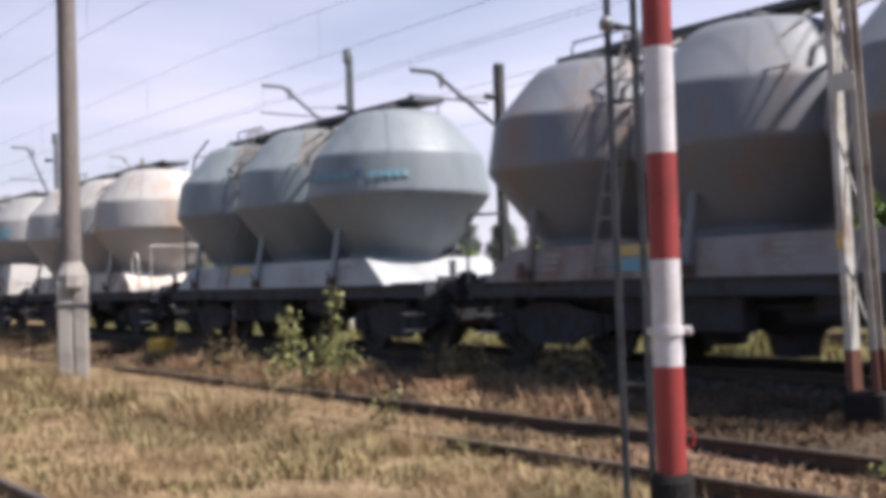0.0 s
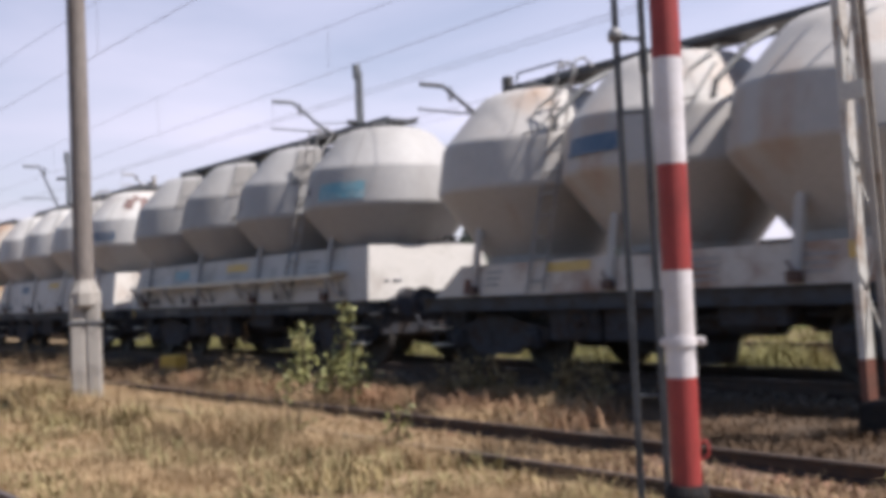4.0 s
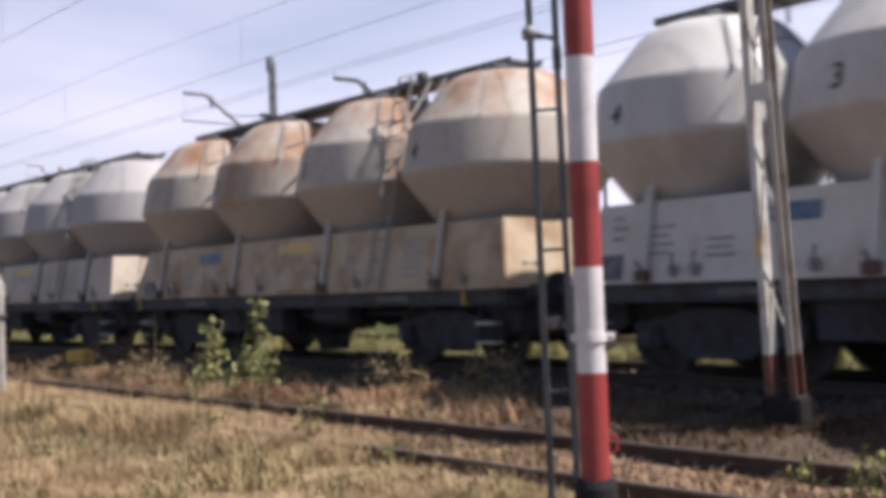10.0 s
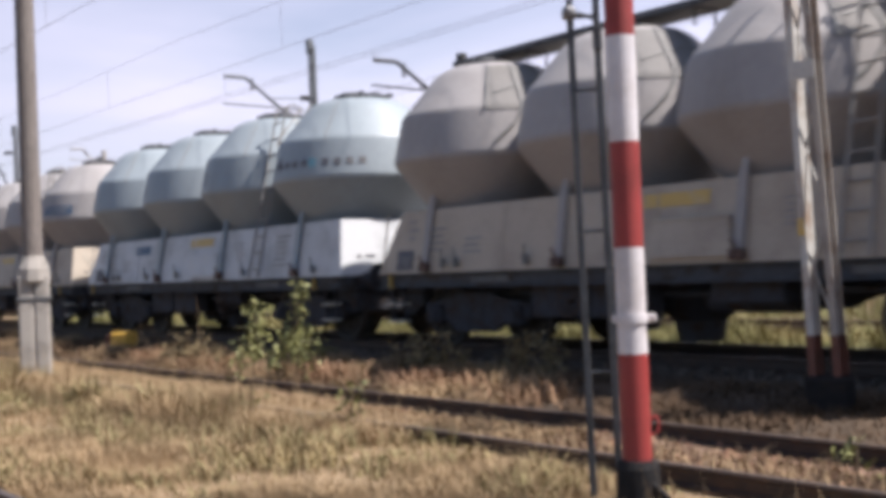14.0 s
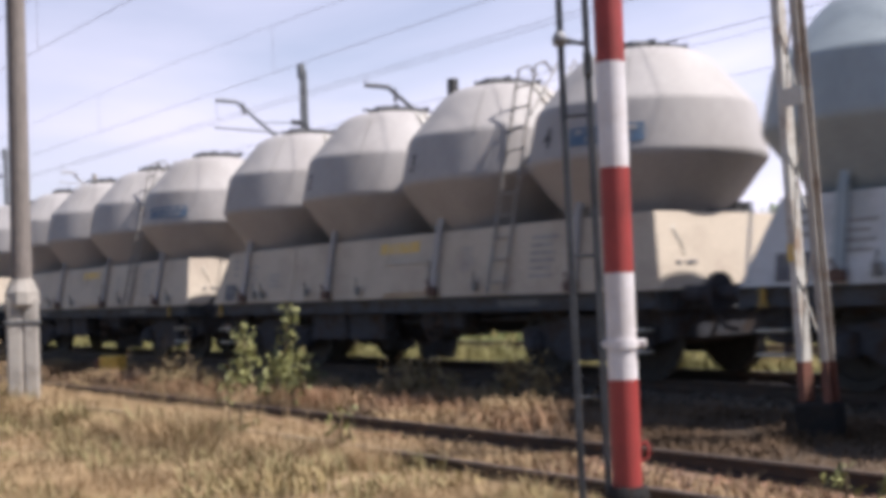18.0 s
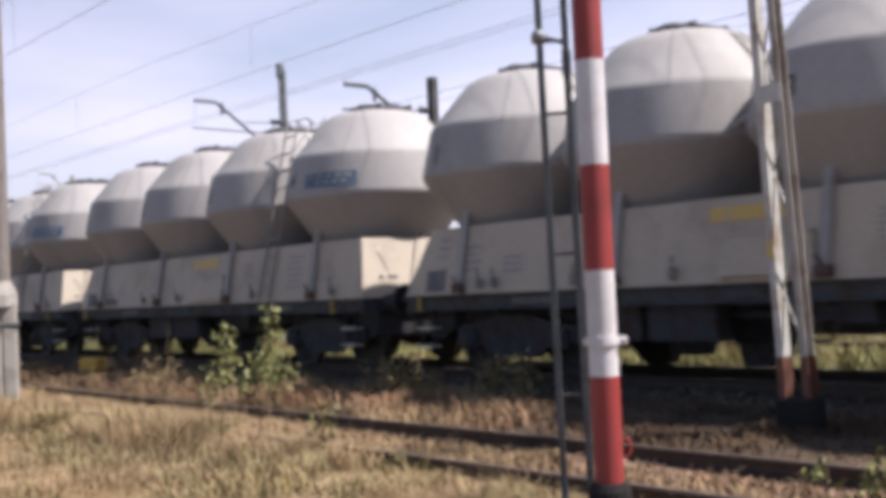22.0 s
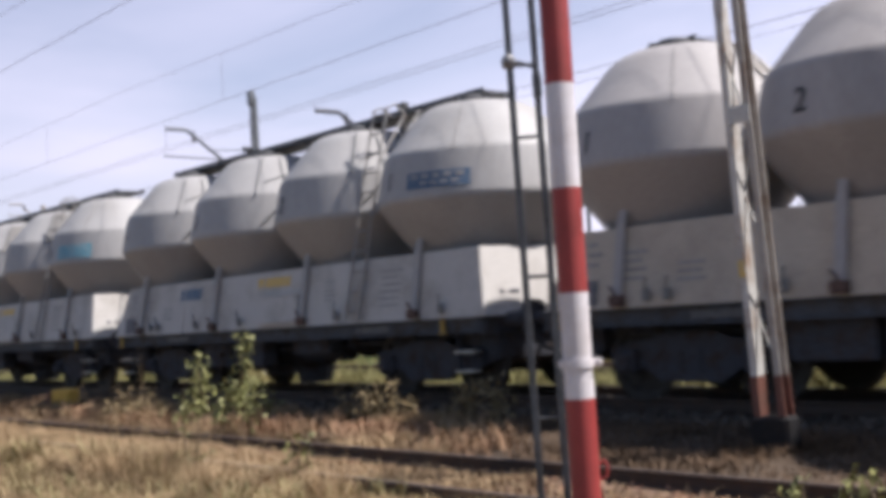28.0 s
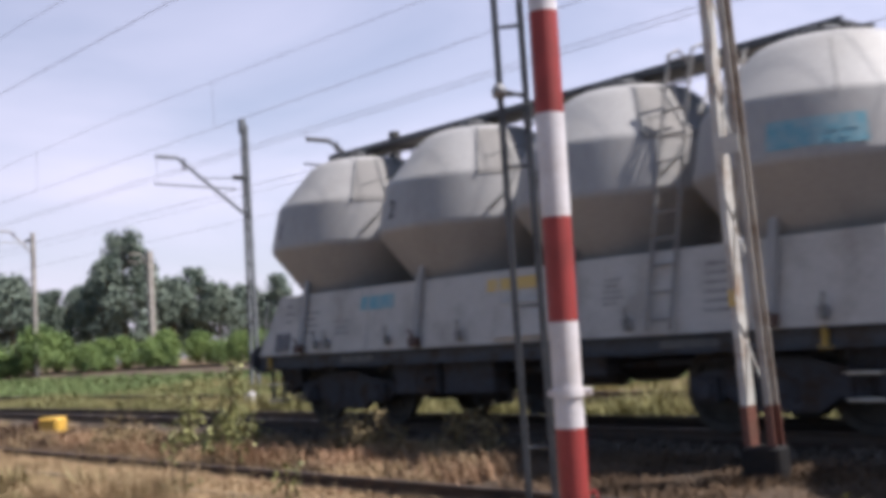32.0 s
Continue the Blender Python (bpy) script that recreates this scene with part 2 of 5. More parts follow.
MARKER = mat("bright orange-yellow marker paint", (0.60, 0.36, 0.06), 0.55, 0.12, 8, 60, 0.05, second=(0.50, 0.28, 0.05))
RAIL = mat("rusty rail steel", (0.045, 0.030, 0.024), 0.7, 0.2, 6, 50, 0.2, second=(0.075, 0.043, 0.028), amount=0.5)
RAILHEAD = mat("worn rail head", (0.10, 0.08, 0.07), 0.55, 0.15, 6, 50, 0.1, metal=0.3)
SHED = mat("weathered brown boarding", (0.17, 0.135, 0.12), 0.85, 0.2, 1.5, 20, 0.3, second=(0.11, 0.085, 0.075), amount=0.5, streak=True)
SLEEPER = mat("weathered sleeper timber", (0.095, 0.075, 0.06), 0.85, 0.25, 4, 30, 0.4, second=(0.16, 0.13, 0.1))
CONCRETE = mat("weathered concrete", (0.36, 0.33, 0.30), 0.85, 0.15, 2.5, 40, 0.3, second=(0.22, 0.20, 0.18), amount=0.6)
TIMBER = mat("grey brown pole timber", (0.19, 0.165, 0.15), 0.85, 0.2, 1.5, 30, 0.4, second=(0.12, 0.09, 0.075), amount=0.6, streak=True)
RED = mat("matt red signal paint", (0.30, 0.045, 0.042), 0.55, 0.1, 3, 40, 0.05, second=(0.24, 0.04, 0.036))
WHITE = mat("white signal paint", (0.63, 0.60, 0.62), 0.5, 0.06, 3, 40, 0.05, second=(0.54, 0.50, 0.50))
BLACKBASE = mat("tarred base", (0.022, 0.021, 0.022), 0.9, 0.3, 4, 40, 0.2, second=(0.034, 0.028, 0.024), spec=0.12)
IRON = mat("dark grey ladder paint", (0.075, 0.08, 0.09), 0.55, 0.2, 4, 40, 0.1)
MASTGREY = mat("grey mast paint with rust", (0.50, 0.49, 0.47), 0.6, 0.12, 3, 40, 0.1, second=(0.26, 0.18, 0.13), amount=0.45)
# darker copy of the mast paint: the right leg's shade as colour
MASTSHADE = mat("shade-darkened mast paint with rust", (0.36, 0.33, 0.30), 0.7, 0.15, 3, 40, 0.1, second=(0.20, 0.15, 0.12), amount=0.5)
OXIDE = mat("red oxide primer", (0.15, 0.062, 0.046), 0.7, 0.2, 4, 40, 0.15, second=(0.12, 0.06, 0.045))
FARMAST = mat("grey catenary steel", (0.14, 0.15, 0.165), 0.6, 0.15, 3, 30, 0.05)
BROWNMAST = mat("rusty brown catenary steel", (0.066, 0.064, 0.066), 0.7, 0.2, 3, 30, 0.05)
WIRE = mat("oxidised copper wire", (0.22, 0.21, 0.24), 0.6, 0.1, 3, 30, 0.0)
LAMP = mat("pale lamp housing", (0.20, 0.20, 0.21), 0.35, 0.06, 5, 30, 0.02)
SOIL = mat("dry trackside soil and litter", (0.19, 0.132, 0.075), 0.95, 0.25, 0.9, 22, 0.6, second=(0.12, 0.09, 0.052), amount=0.65)
BALLAST = mat("dirty reddish gravel", (0.235, 0.145, 0.10), 0.95, 0.35, 2.0, 26, 0.9, second=(0.12, 0.085, 0.06), amount=0.6)
FIELD = mat("thatch of dead grass", (0.265, 0.19, 0.115), 0.95, 0.2, 0.6, 30, 0.5, second=(0.18, 0.134, 0.08), amount=0.6)
STONE = mat("reddish ballast stone", (0.27, 0.155, 0.10), 0.9, 0.15, 5, 40, 0.2, second=(0.15, 0.095, 0.07), island=0.6)
VERGE = mat("dark brown verge soil", (0.10, 0.068, 0.044), 0.95, 0.25, 1.2, 24, 0.6, second=(0.06, 0.044, 0.032), amount=0.6)
DARKSTONE = mat("dark ballast stone", (0.10, 0.08, 0.065), 0.95, 0.15, 5, 40, 0.2, second=(0.07, 0.055, 0.045), island=0.45)
BROWNGRASS = mat("withered brown grass", (0.125, 0.078, 0.045), 0.9, 0.1, 0.8, 9, 0.0, second=(0.066, 0.044, 0.028), amount=0.6, island=0.22)
STRAW = mat("dry grass straw", (0.355, 0.25, 0.143), 0.9, 0.08, 0.7, 9, 0.0, second=(0.235, 0.17, 0.096), amount=0.62, island=0.08)
TAN = mat("sunburnt tan grass", (0.345, 0.208, 0.125), 0.85, 0.1, 0.9, 9, 0.0, second=(0.20, 0.13, 0.075), amount=0.6, island=0.25)
OLIVE = mat("olive weed leaves", (0.215, 0.185, 0.085), 0.8, 0.15, 0.5, 9, 0.0, second=(0.29, 0.22, 0.11), amount=0.55, island=0.3)
GREENISH = mat("half green grass", (0.185, 0.175, 0.07), 0.8, 0.15, 0.5, 9, 0.0, second=(0.27, 0.21, 0.09), amount=0.5, island=0.35)
MEADOW = mat("fresh meadow grass", (0.125, 0.17, 0.072), 0.85, 0.15, 0.3, 6, 0.0, second=(0.15, 0.19, 0.075), amount=0.5, island=0.2, spec=0.1)
LEAF = mat("poplar leaf", (0.225, 0.222, 0.082), 0.6, 0.12, 3, 20, 0.0, second=(0.125, 0.13, 0.048), amount=0.5, island=0.4)
DRYLEAF = mat("withered olive-brown leaves", (0.20, 0.15, 0.075), 0.8, 0.12, 3, 20, 0.0, second=(0.13, 0.10, 0.055), amount=0.5, island=0.35)
STEM = mat("brown stem bark", (0.13, 0.095, 0.06), 0.85, 0.2, 6, 40, 0.3)
# haze of the distance is mixed into this leaf colour, paler and bluer
CROWN = mat("hazed tree foliage", (0.18, 0.215, 0.175), 0.95, 0.12, 0.35, 5, 0.0, second=(0.14, 0.175, 0.15), amount=0.5, island=0.15, spec=0.05)
HEDGE = mat("light shrub foliage", (0.20, 0.27, 0.10), 0.75, 0.15, 0.4, 5, 0.0, second=(0.13, 0.19, 0.085), amount=0.5, island=0.15, spec=0.05)

# ---- mesh helpers ----
MESHES = {}


def finish(name, bm, material, smooth=False):
    me = bpy.data.meshes.new(name)
    bmesh.ops.recalc_face_normals(bm, faces=bm.faces)
    bm.to_mesh(me)
    bm.free()
    me.materials.append(material)
    if smooth:
        for f in me.polygons:
            f.use_smooth = True
    return me


def place(name, me, parent=None, at=None, label=""):
    ob = new(name, me)
    if parent is not None:
        ob.parent = parent
    if at is not None:
        ob.matrix_basis = at
    return tagged(ob, label)


def part(name, make, material, parent, label="", at=None, key=None, smooth=False):
    """One mesh object under a thing; make fills a bmesh. Parts with the same key share their mesh."""
    k = (name, material.name, key) if key is not None else None
    me = MESHES.get(k) if k else None
    if me is None:
        bm = bmesh.new()
        make(bm)
        me = finish(name, bm, material, smooth)
        if k:
            MESHES[k] = me
    return place(name, me, parent, at, label)


def thing(name, label, category, group="", kind="", at=None):
    ob = new(name)
    ob.empty_display_size = 0.3
    if at is not None:
        ob.matrix_basis = at
    return tagged(ob, label, category, group, kind)


def box(bm, c, s, rot=None, bevel=0.0):
    m = Matrix.Translation(c) @ (rot or Matrix()) @ Matrix.Diagonal((*s, 1))
    g = bmesh.ops.create_cube(bm, size=1, matrix=m)
    if bevel:
        ed = {e for v in g["verts"] for e in v.link_edges}
        bmesh.ops.bevel(bm, geom=list(ed), offset=bevel, segments=1, affect="EDGES")


def bar(bm, a, b, r, seg=6, r2=None):
    a, b = Vector(a), Vector(b)
    d = b - a
    m = Matrix.Translation((a + b) / 2) @ d.to_track_quat("Z", "Y").to_matrix().to_4x4()
    bmesh.ops.create_cone(bm, cap_ends=True, segments=seg, radius1=r, radius2=r if r2 is None else r2, depth=d.length, matrix=m)


def tube(bm, pts, r, seg=6):
    """One bent round bar through the points."""
    pts = [Vector(p) for p in pts]
    rings, side = [], None
    for i, p in enumerate(pts):
        d = (pts[min(i + 1, len(pts) - 1)] - pts[max(i - 1, 0)]).normalized()
        if side is None:
            side = d.cross(Vector((0, 0, 1)) if abs(d.z) < 0.9 else Vector((1, 0, 0)))
        side = (side - d * side.dot(d)).normalized()
        up = d.cross(side)
        rings.append([bm.verts.new(p + side * (r * math.cos(2 * math.pi * k / seg)) + up * (r * math.sin(2 * math.pi * k / seg))) for k in range(seg)])
    for a, b in zip(rings, rings[1:]):
        for k in range(seg):
            bm.faces.new((a[k], a[(k + 1) % seg], b[(k + 1) % seg], b[k]))
    bm.faces.new(rings[0][::-1])
    bm.faces.new(rings[-1])


def beam(bm, a, b, w, h):
    """A square bar from a to b."""
    a, b = Vector(a), Vector(b)
    d = b - a
    m = Matrix.Translation((a + b) / 2) @ d.to_track_quat("X", "Z").to_matrix().to_4x4() @ Matrix.Diagonal((d.length, w, h, 1))
    bmesh.ops.create_cube(bm, size=1, matrix=m)


def lathe(bm, profile, seg=48, cx=0.0, cy=0.0):
    rings = []
    for r, z in profile:
        rings.append([bm.verts.new((cx + r * math.cos(2 * math.pi * i / seg), cy + r * math.sin(2 * math.pi * i / seg), z)) for i in range(seg)] if r > 1e-4 else [bm.verts.new((cx, cy, z))])
    for a, b in zip(rings, rings[1:]):
        for i in range(seg):
            j = (i + 1) % seg
            q = [a[i % len(a)], a[j % len(a)], b[j % len(b)], b[i % len(b)]]
            q = [v for n, v in enumerate(q) if v not in q[:n]]
            if len(q) > 2:
                bm.faces.new(q)
    return rings


def prism(bm, outline, y0, y1):
    """Outline in x, z, extruded from y0 to y1."""
    a = [bm.verts.new((x, y0, z)) for x, z in outline]
    b = [bm.verts.new((x, y1, z)) for x, z in outline]
    n = len(outline)
    bm.faces.new(a)
    bm.faces.new(b[::-1])
    for i in range(n):
        bm.faces.new((a[i], b[i], b[(i + 1) % n], a[(i + 1) % n]))


DIGITS = {}


def digit_mesh(ch, size, radius):
    """A figure laid round an upright cylinder of that radius, seen from -y."""
    k = (ch, size, radius)
    if k not in DIGITS:
        cu = bpy.data.curves.new("figure", "FONT")
        cu.body, cu.size, cu.align_x, cu.align_y, cu.extrude, cu.resolution_u = ch, size, "CENTER", "CENTER", 0.0, 3
        cu.offset = 0.012 * size
        tmp = bpy.data.objects.new("figure", cu)
        scene.collection.objects.link(tmp)
        dg = bpy.context.evaluated_depsgraph_get()
        me = bpy.data.meshes.new_from_object(tmp.evaluated_get(dg))
        bpy.data.objects.remove(tmp)
        for v in me.vertices:
            x, z = v.co.x, v.co.y
            t = x / radius
            r = radius - z * FLARE
            v.co = (r * math.sin(t), -r * math.cos(t), z)
        me.materials.clear()
        me.materials.append(NUMBER)
        DIGITS[k] = me
    return DIGITS[k]


BAND, BAND3, FLARE = 1.513, 1.585, 0.213  # radius of the tanks' bands at z = 3.06, and its growth downwards


def arc_patch(bm, radius, a0, a1, z0, z1, n=8):
    """A thin sheet round a tank's flared band; angles in degrees from -y towards +x."""
    low, high = [], []
    for i in range(n + 1):
        t = radians(a0 + (a1 - a0) * i / n)
        for z, row in ((z0, low), (z1, high)):
            r = radius + (3.06 - z) * FLARE
            row.append(bm.verts.new((r * math.sin(t), -r * math.cos(t), z)))
    for i in range(n):
        bm.faces.new((low[i], low[i + 1], high[i + 1], high[i]))


# ---- ground ----
TRACK_Y = 11.65
PROFILE = [(-60, -0.5), (0, -0.45), (4.5, -0.43), (5.4, -0.41), (6.15, -0.42), (6.4, -0.455), (7.55, -0.455), (7.85, -0.41), (8.4, -0.39), (9.2, -0.28), (9.9, -0.24), (10.3, -0.17), (13.0, -0.17), (13.6, -0.27), (15.0, -0.25), (15.4, -0.12), (17.2, -0.12), (18.0, -0.25), (24.0, 0.0), (28.0, 0.30), (29.5, 0.55), (34.0, 0.55), (36.0, 0.45), (70.0, 0.7), (140.0, 0.9), (900.0, 1.0)]


def ground_z(x, y):
    for (y0, z0), (y1, z1) in zip(PROFILE, PROFILE[1:]):
        if y0 <= y <= y1:
            z = z0 + (z1 - z0) * (y - y0) / (y1 - y0)
            break
    else:
        z = PROFILE[0][1] if y < 0 else PROFILE[-1][1]
    k = 0.05 if y < 9.6 else 0.015
    return z + k * noise.noise((x * 0.45, y * 0.45, 0.0)) + 0.4 * k * noise.noise((x * 1.7, y * 1.7, 3.0))


def build_ground():
    xs = [-900, -500, -300, -200, -150, -120] + [-100 + 2 * i for i in range(20)] + [-60 + 0.5 * i for i in range(121)] + [2 + 3 * i for i in range(12)] + [60, 120, 300, 900]
    ys = [-900, -300, -100, -60, -30, -15, -8, -4, -2, -1] + [0.25 * i for i in range(76)] + [20, 22, 24, 26, 28, 29.5, 32, 34, 36, 45, 60, 80, 110, 140, 250, 500, 900]
    verts = [(x, y, ground_z(x, y)) for x in xs for y in ys]
    n = len(ys)
    faces = [(i * n + j, (i + 1) * n + j, (i + 1) * n + j + 1, i * n + j + 1) for i in range(len(xs) - 1) for j in range(n - 1)]
    me = bpy.data.meshes.new("ground")
    me.from_pydata(verts, [], faces)
    me.materials.append(SOIL)
    me.materials.append(VERGE)
    me.materials.append(BALLAST)
    me.materials.append(FIELD)
    for f in me.polygons:
        f.use_smooth = True
        y = f.center.y
        # ground below y = 0.6 is unseen, made dark to cut light bounced onto the train
        f.material_index = 2 if 6.3 < y < 7.75 else 3 if 0.6 < y < 6.3 and f.center.x > -60 else 1 if y < 0.6 or 6.1 < y < 13.5 or 28.5 < y < 36 else 0
    tagged(new("ground", me), "dry trackside ground with sandy litter", "ground", kind="structure")


build_ground()


def rail_profile():
    return [(-0.065, 0.0), (0.065, 0.0), (0.065, 0.012), (0.012, 0.03), (0.010, 0.10), (0.035, 0.115), (0.035, 0.142), (0.028, 0.149), (-0.028, 0.149), (-0.035, 0.142), (-0.035, 0.115), (-0.010, 0.10), (-0.012, 0.03), (-0.065, 0.012)]


def rail(parent, y, top, x0, x1):
    pr = rail_profile()
    bm = bmesh.new()
    a = [bm.verts.new((x0, y + p, top - 0.149 + q)) for p, q in pr]
    b = [bm.verts.new((x1, y + p, top - 0.149 + q)) for p, q in pr]
    for i in range(len(pr)):
        bm.faces.new((a[i], a[(i + 1) % len(pr)], b[(i + 1) % len(pr)], b[i]))
    bm.faces.new(a)
    bm.faces.new(b[::-1])
    me = finish("rail", bm, RAIL)
    me.materials.append(RAILHEAD)
    for f in me.polygons:
        if f.normal.z > 0.9 and f.center.z > top - 0.01:
            f.material_index = 1
    return place("rail", me, parent)


def track(label, y, top, x0, x1, rails=(-0.7525, 0.7525), sleepers=None):
    t = thing("railway_track", label, "railway track", kind="structure")
    for dy in rails:
        rail(t, y + dy, top, x0, x1)
    if sleepers:
        me = None
        x = sleepers[0]
        while x < sleepers[1]:
            if me is None:
                bm = bmesh.new()
                box(bm, (0, 0, 0), (0.25, 2.5, 0.14), bevel=0.02)
                me = finish("sleeper", bm, SLEEPER)
            place("sleeper", me, t, pose(x, y, top - 0.149 - 0.11, 0, 0, random.uniform(-1, 1)))
            x += 0.62
    return t


track("rusty rails of the train's track on dark ballast", TRACK_Y, 0.0, -320, 120, sleepers=(-60, 8))
track("rusty disused rails sunk in dry grass and stones", 7.0, -0.28, -320, 120, sleepers=(-30, 4))
track("single rusty rail at the edge of the field", 2.48, -0.28, -320, 120, rails=(0.0,))
track("rusty rails of the track behind the train", 16.3, 0.03, -320, 120)
track("far rails on a raised brown bed", 31.8, 0.71, -400, 120)


# ---- loose stuff on the ground ----
def blades(name, label, material, count, region, h0, h1, clump=6, lean=0.5, width=0.012, category="grass"):
    """Tufts of bent blades. region(rng) gives a place and a factor for the height."""
    rng = np.random.default_rng(len(label) * 7 + count)
    V, F = [], []
    for _ in range(count):
        x, y, k = region(rng)
        z = ground_z(x, y) - 0.01
        for _ in range(clump):
            a = rng.uniform(0, 6.283)
            h = rng.uniform(h0, h1) * k
            bx, by = x + rng.normal(0, 0.09), y + rng.normal(0, 0.09)
            l = rng.uniform(0.1, lean) * h
            dx, dy = math.cos(a), math.sin(a)
            w = width * rng.uniform(0.7, 1.4)
            px, py = -dy * w, dx * w
            i = len(V)
            V += [(bx - px, by - py, z), (bx + px, by + py, z), (bx + dx * l * 0.4 + px * 0.8, by + dy * l * 0.4 + py * 0.8, z + h * 0.62), (bx + dx * l * 0.4 - px * 0.8, by + dy * l * 0.4 - py * 0.8, z + h * 0.62), (bx + dx * l, by + dy * l, z + h)]
            F += [(i, i + 1, i + 2, i + 3), (i + 3, i + 2, i + 4)]
    me = bpy.data.meshes.new(name)
    me.from_pydata(V, [], F)
    me.materials.append(material)
    return tagged(new(name, me), label, category, kind="stuff")


def field(rng):
    while True:
        x = -2.5 - 30 * rng.random() ** 1.35
        y = rng.uniform(1.2, 6.05)
        k = 1.2 * noise.noise((x * 0.55, y * 0.8, 7.0)) + 0.8 * noise.noise((x * 1.8, y * 1.8, 9.0))
        if k > -0.15 or rng.random() < 0.3:
            break
    k = 0.5 + 0.7 * max(0.0, 0.5 + k)
    return x, y, k * (0.5 if y > 5.7 and x > -7.5 else 2.7 if y > 5.1 and x < -8.5 else 1.0)


def nearfield(rng):
    x, y = rng.uniform(-14, 16), rng.uniform(0.4, 6.0)
    if x < -2.4 and y > 1.3:
        x = -x
    return x, y, 0.6 + 0.5 * max(0.0, 0.4 + noise.noise((x * 0.7, y * 0.7, 61.0)))


def nearverge(rng):
    return rng.uniform(-2.0, 16), rng.choice([rng.uniform(6.2, 7.8), rng.uniform(7.9, 10.1)]), 0.8


def patches(rng):
    while True:
        x, y, k = field(rng)
        if noise.noise((x * 0.7, y * 0.9, 31.0)) > 0.05 and y > 2.8:
            return x, y, k


def edge(rng):
    while True:
        x, y = -8.0 - 20 * rng.random(), rng.uniform(4.4, 6.2)
        if noise.noise((x * 0.5, y * 0.8, 83.0)) > -0.05:
            return x, y, 0.6 + 0.6 * rng.random()


def between(rng):
    x = -2.0 - 34 * rng.random() ** 1.2
    y = rng.uniform(8.02, 10.1)
    k = 0.3 + 0.8 * max(0.0, 0.3 + noise.noise((x * 0.8, y * 0.9, 17.0)))
    return x, y, k


def tufts(rng):
    while True:
        x, y, k = between(rng)
        if noise.noise((x * 1.1, y * 1.3, 41.0)) > 0.18 and x < -8.5:
            return x, y, 1.0


def ridge(rng):
    """Patches of tall tufts behind the disused track."""
    cx, cy, sx = ((-14.5, 8.75, 0.8), (-12.0, 8.8, 0.45), (-17.6, 8.7, 0.9), (-10.0, 8.6, 0.35), (-20.5, 8.9, 1.0))[int(rng.choice(5, p=[0.34, 0.2, 0.2, 0.08, 0.18]))]
    return cx + rng.normal(0, sx), cy + rng.normal(0, 0.16), 0.5 + 0.6 * rng.random()


def bed(rng):
    return -1.5 - 10 * rng.random(), rng.uniform(6.5, 7.5), 0.3 + 0.5 * rng.random()


def overgrown(rng):
    x = -8.0 - 30 * rng.random() ** 1.2
    return x, rng.uniform(6.35, 7.6), min(0.6, 0.25 + 0.03 * (-8 - x))


def greens(rng):
    x = -2.0 - 40 * rng.random() ** 1.1
    y = rng.choice([rng.uniform(13.0, 15.2), rng.uniform(17.5, 24)], p=[0.64, 0.36])
    k = 0.5 + 0.8 * max(0.0, 0.4 + noise.noise((x * 0.6, y * 0.6, 27.0)))
    return x, y, k


def farfield(rng):
    return -24 - 66 * rng.random(), rng.uniform(1.0, 6.2), 0.9


def farverge(rng):
    x, y = -22 - 68 * rng.random(), rng.uniform(7.9, 9.9)
    return x, y, 0.5 + max(0.0, noise.noise((x * 0.5, y * 0.8, 51.0)))


def backgreen(rng):
    return -18 - 110 * rng.random() ** 1.3, rng.uniform(18.0, 28.0), 1.0


blades("dry_grass", "sun-bleached dry grass on the open field", STRAW, 40000, field, 0.03, 0.14, 9, lean=1.5, width=0.0030)
blades("seed_stalks", "thin tall seed stalks over the dry grass", STRAW, 1500, field, 0.18, 0.42, 3, lean=0.5, width=0.0024)
blades("trackside_grass", "short withered brown grass between the tracks", BROWNGRASS, 11000, between, 0.03, 0.17, 8, lean=2.4, width=0.0055)
blades("verge_grass", "dry grass tufts on the verge of the train's track", STRAW, 1300, tufts, 0.05, 0.22, 9, lean=1.6, width=0.006)
blades("tall_verge_grass", "tall sunburnt tan grass behind the disused track", TAN, 620, ridge, 0.10, 0.30, 8, lean=1.5, width=0.006)
blades("track_grass", "dry grass growing between the disused rails", STRAW, 7000, overgrown, 0.06, 0.34, 7, lean=1.8, width=0.006)
blades("distant_brown_grass", "brown grass of the verge further off", BROWNGRASS, 3500, farverge, 0.1, 0.32, 6, lean=1.0, width=0.02)
blades("bed_grass", "withered brown grass between the near rails", BROWNGRASS, 900, bed, 0.04, 0.2, 7, lean=1.8, width=0.006)
blades("bed_straw", "sparse dry straw between the near rails", STRAW, 600, bed, 0.05, 0.24, 6, lean=1.6, width=0.006)
blades("near_dry_grass", "dry grass of the field round the standpoint", STRAW, 5000, nearfield, 0.04, 0.2, 7, lean=2.0, width=0.006)
blades("near_verge_grass", "withered grass along the tracks further on", BROWNGRASS, 3500, nearverge, 0.04, 0.2, 7, lean=2.0, width=0.007)
blades("green_grass", "fresh green grass behind the train's track", GREENISH, 7500, greens, 0.12, 0.52, 8, lean=1.1, width=0.009)
blades("field_weeds", "olive weeds among the dry grass", OLIVE, 4200, patches, 0.04, 0.15, 5, lean=1.1, width=0.010)
blades("edge_weeds", "olive weeds along the edge of the field", OLIVE, 2600, edge, 0.05, 0.20, 5, lean=1.0, width=0.009)
blades("distant_dry_grass", "dry grass along the tracks further off", STRAW, 4500, farfield, 0.15, 0.4, 5, width=0.03)
blades("meadow_grass", "bright green grass of the far strip", MEADOW, 9000, backgreen, 0.08, 0.26, 5, lean=1.2, width=0.035)


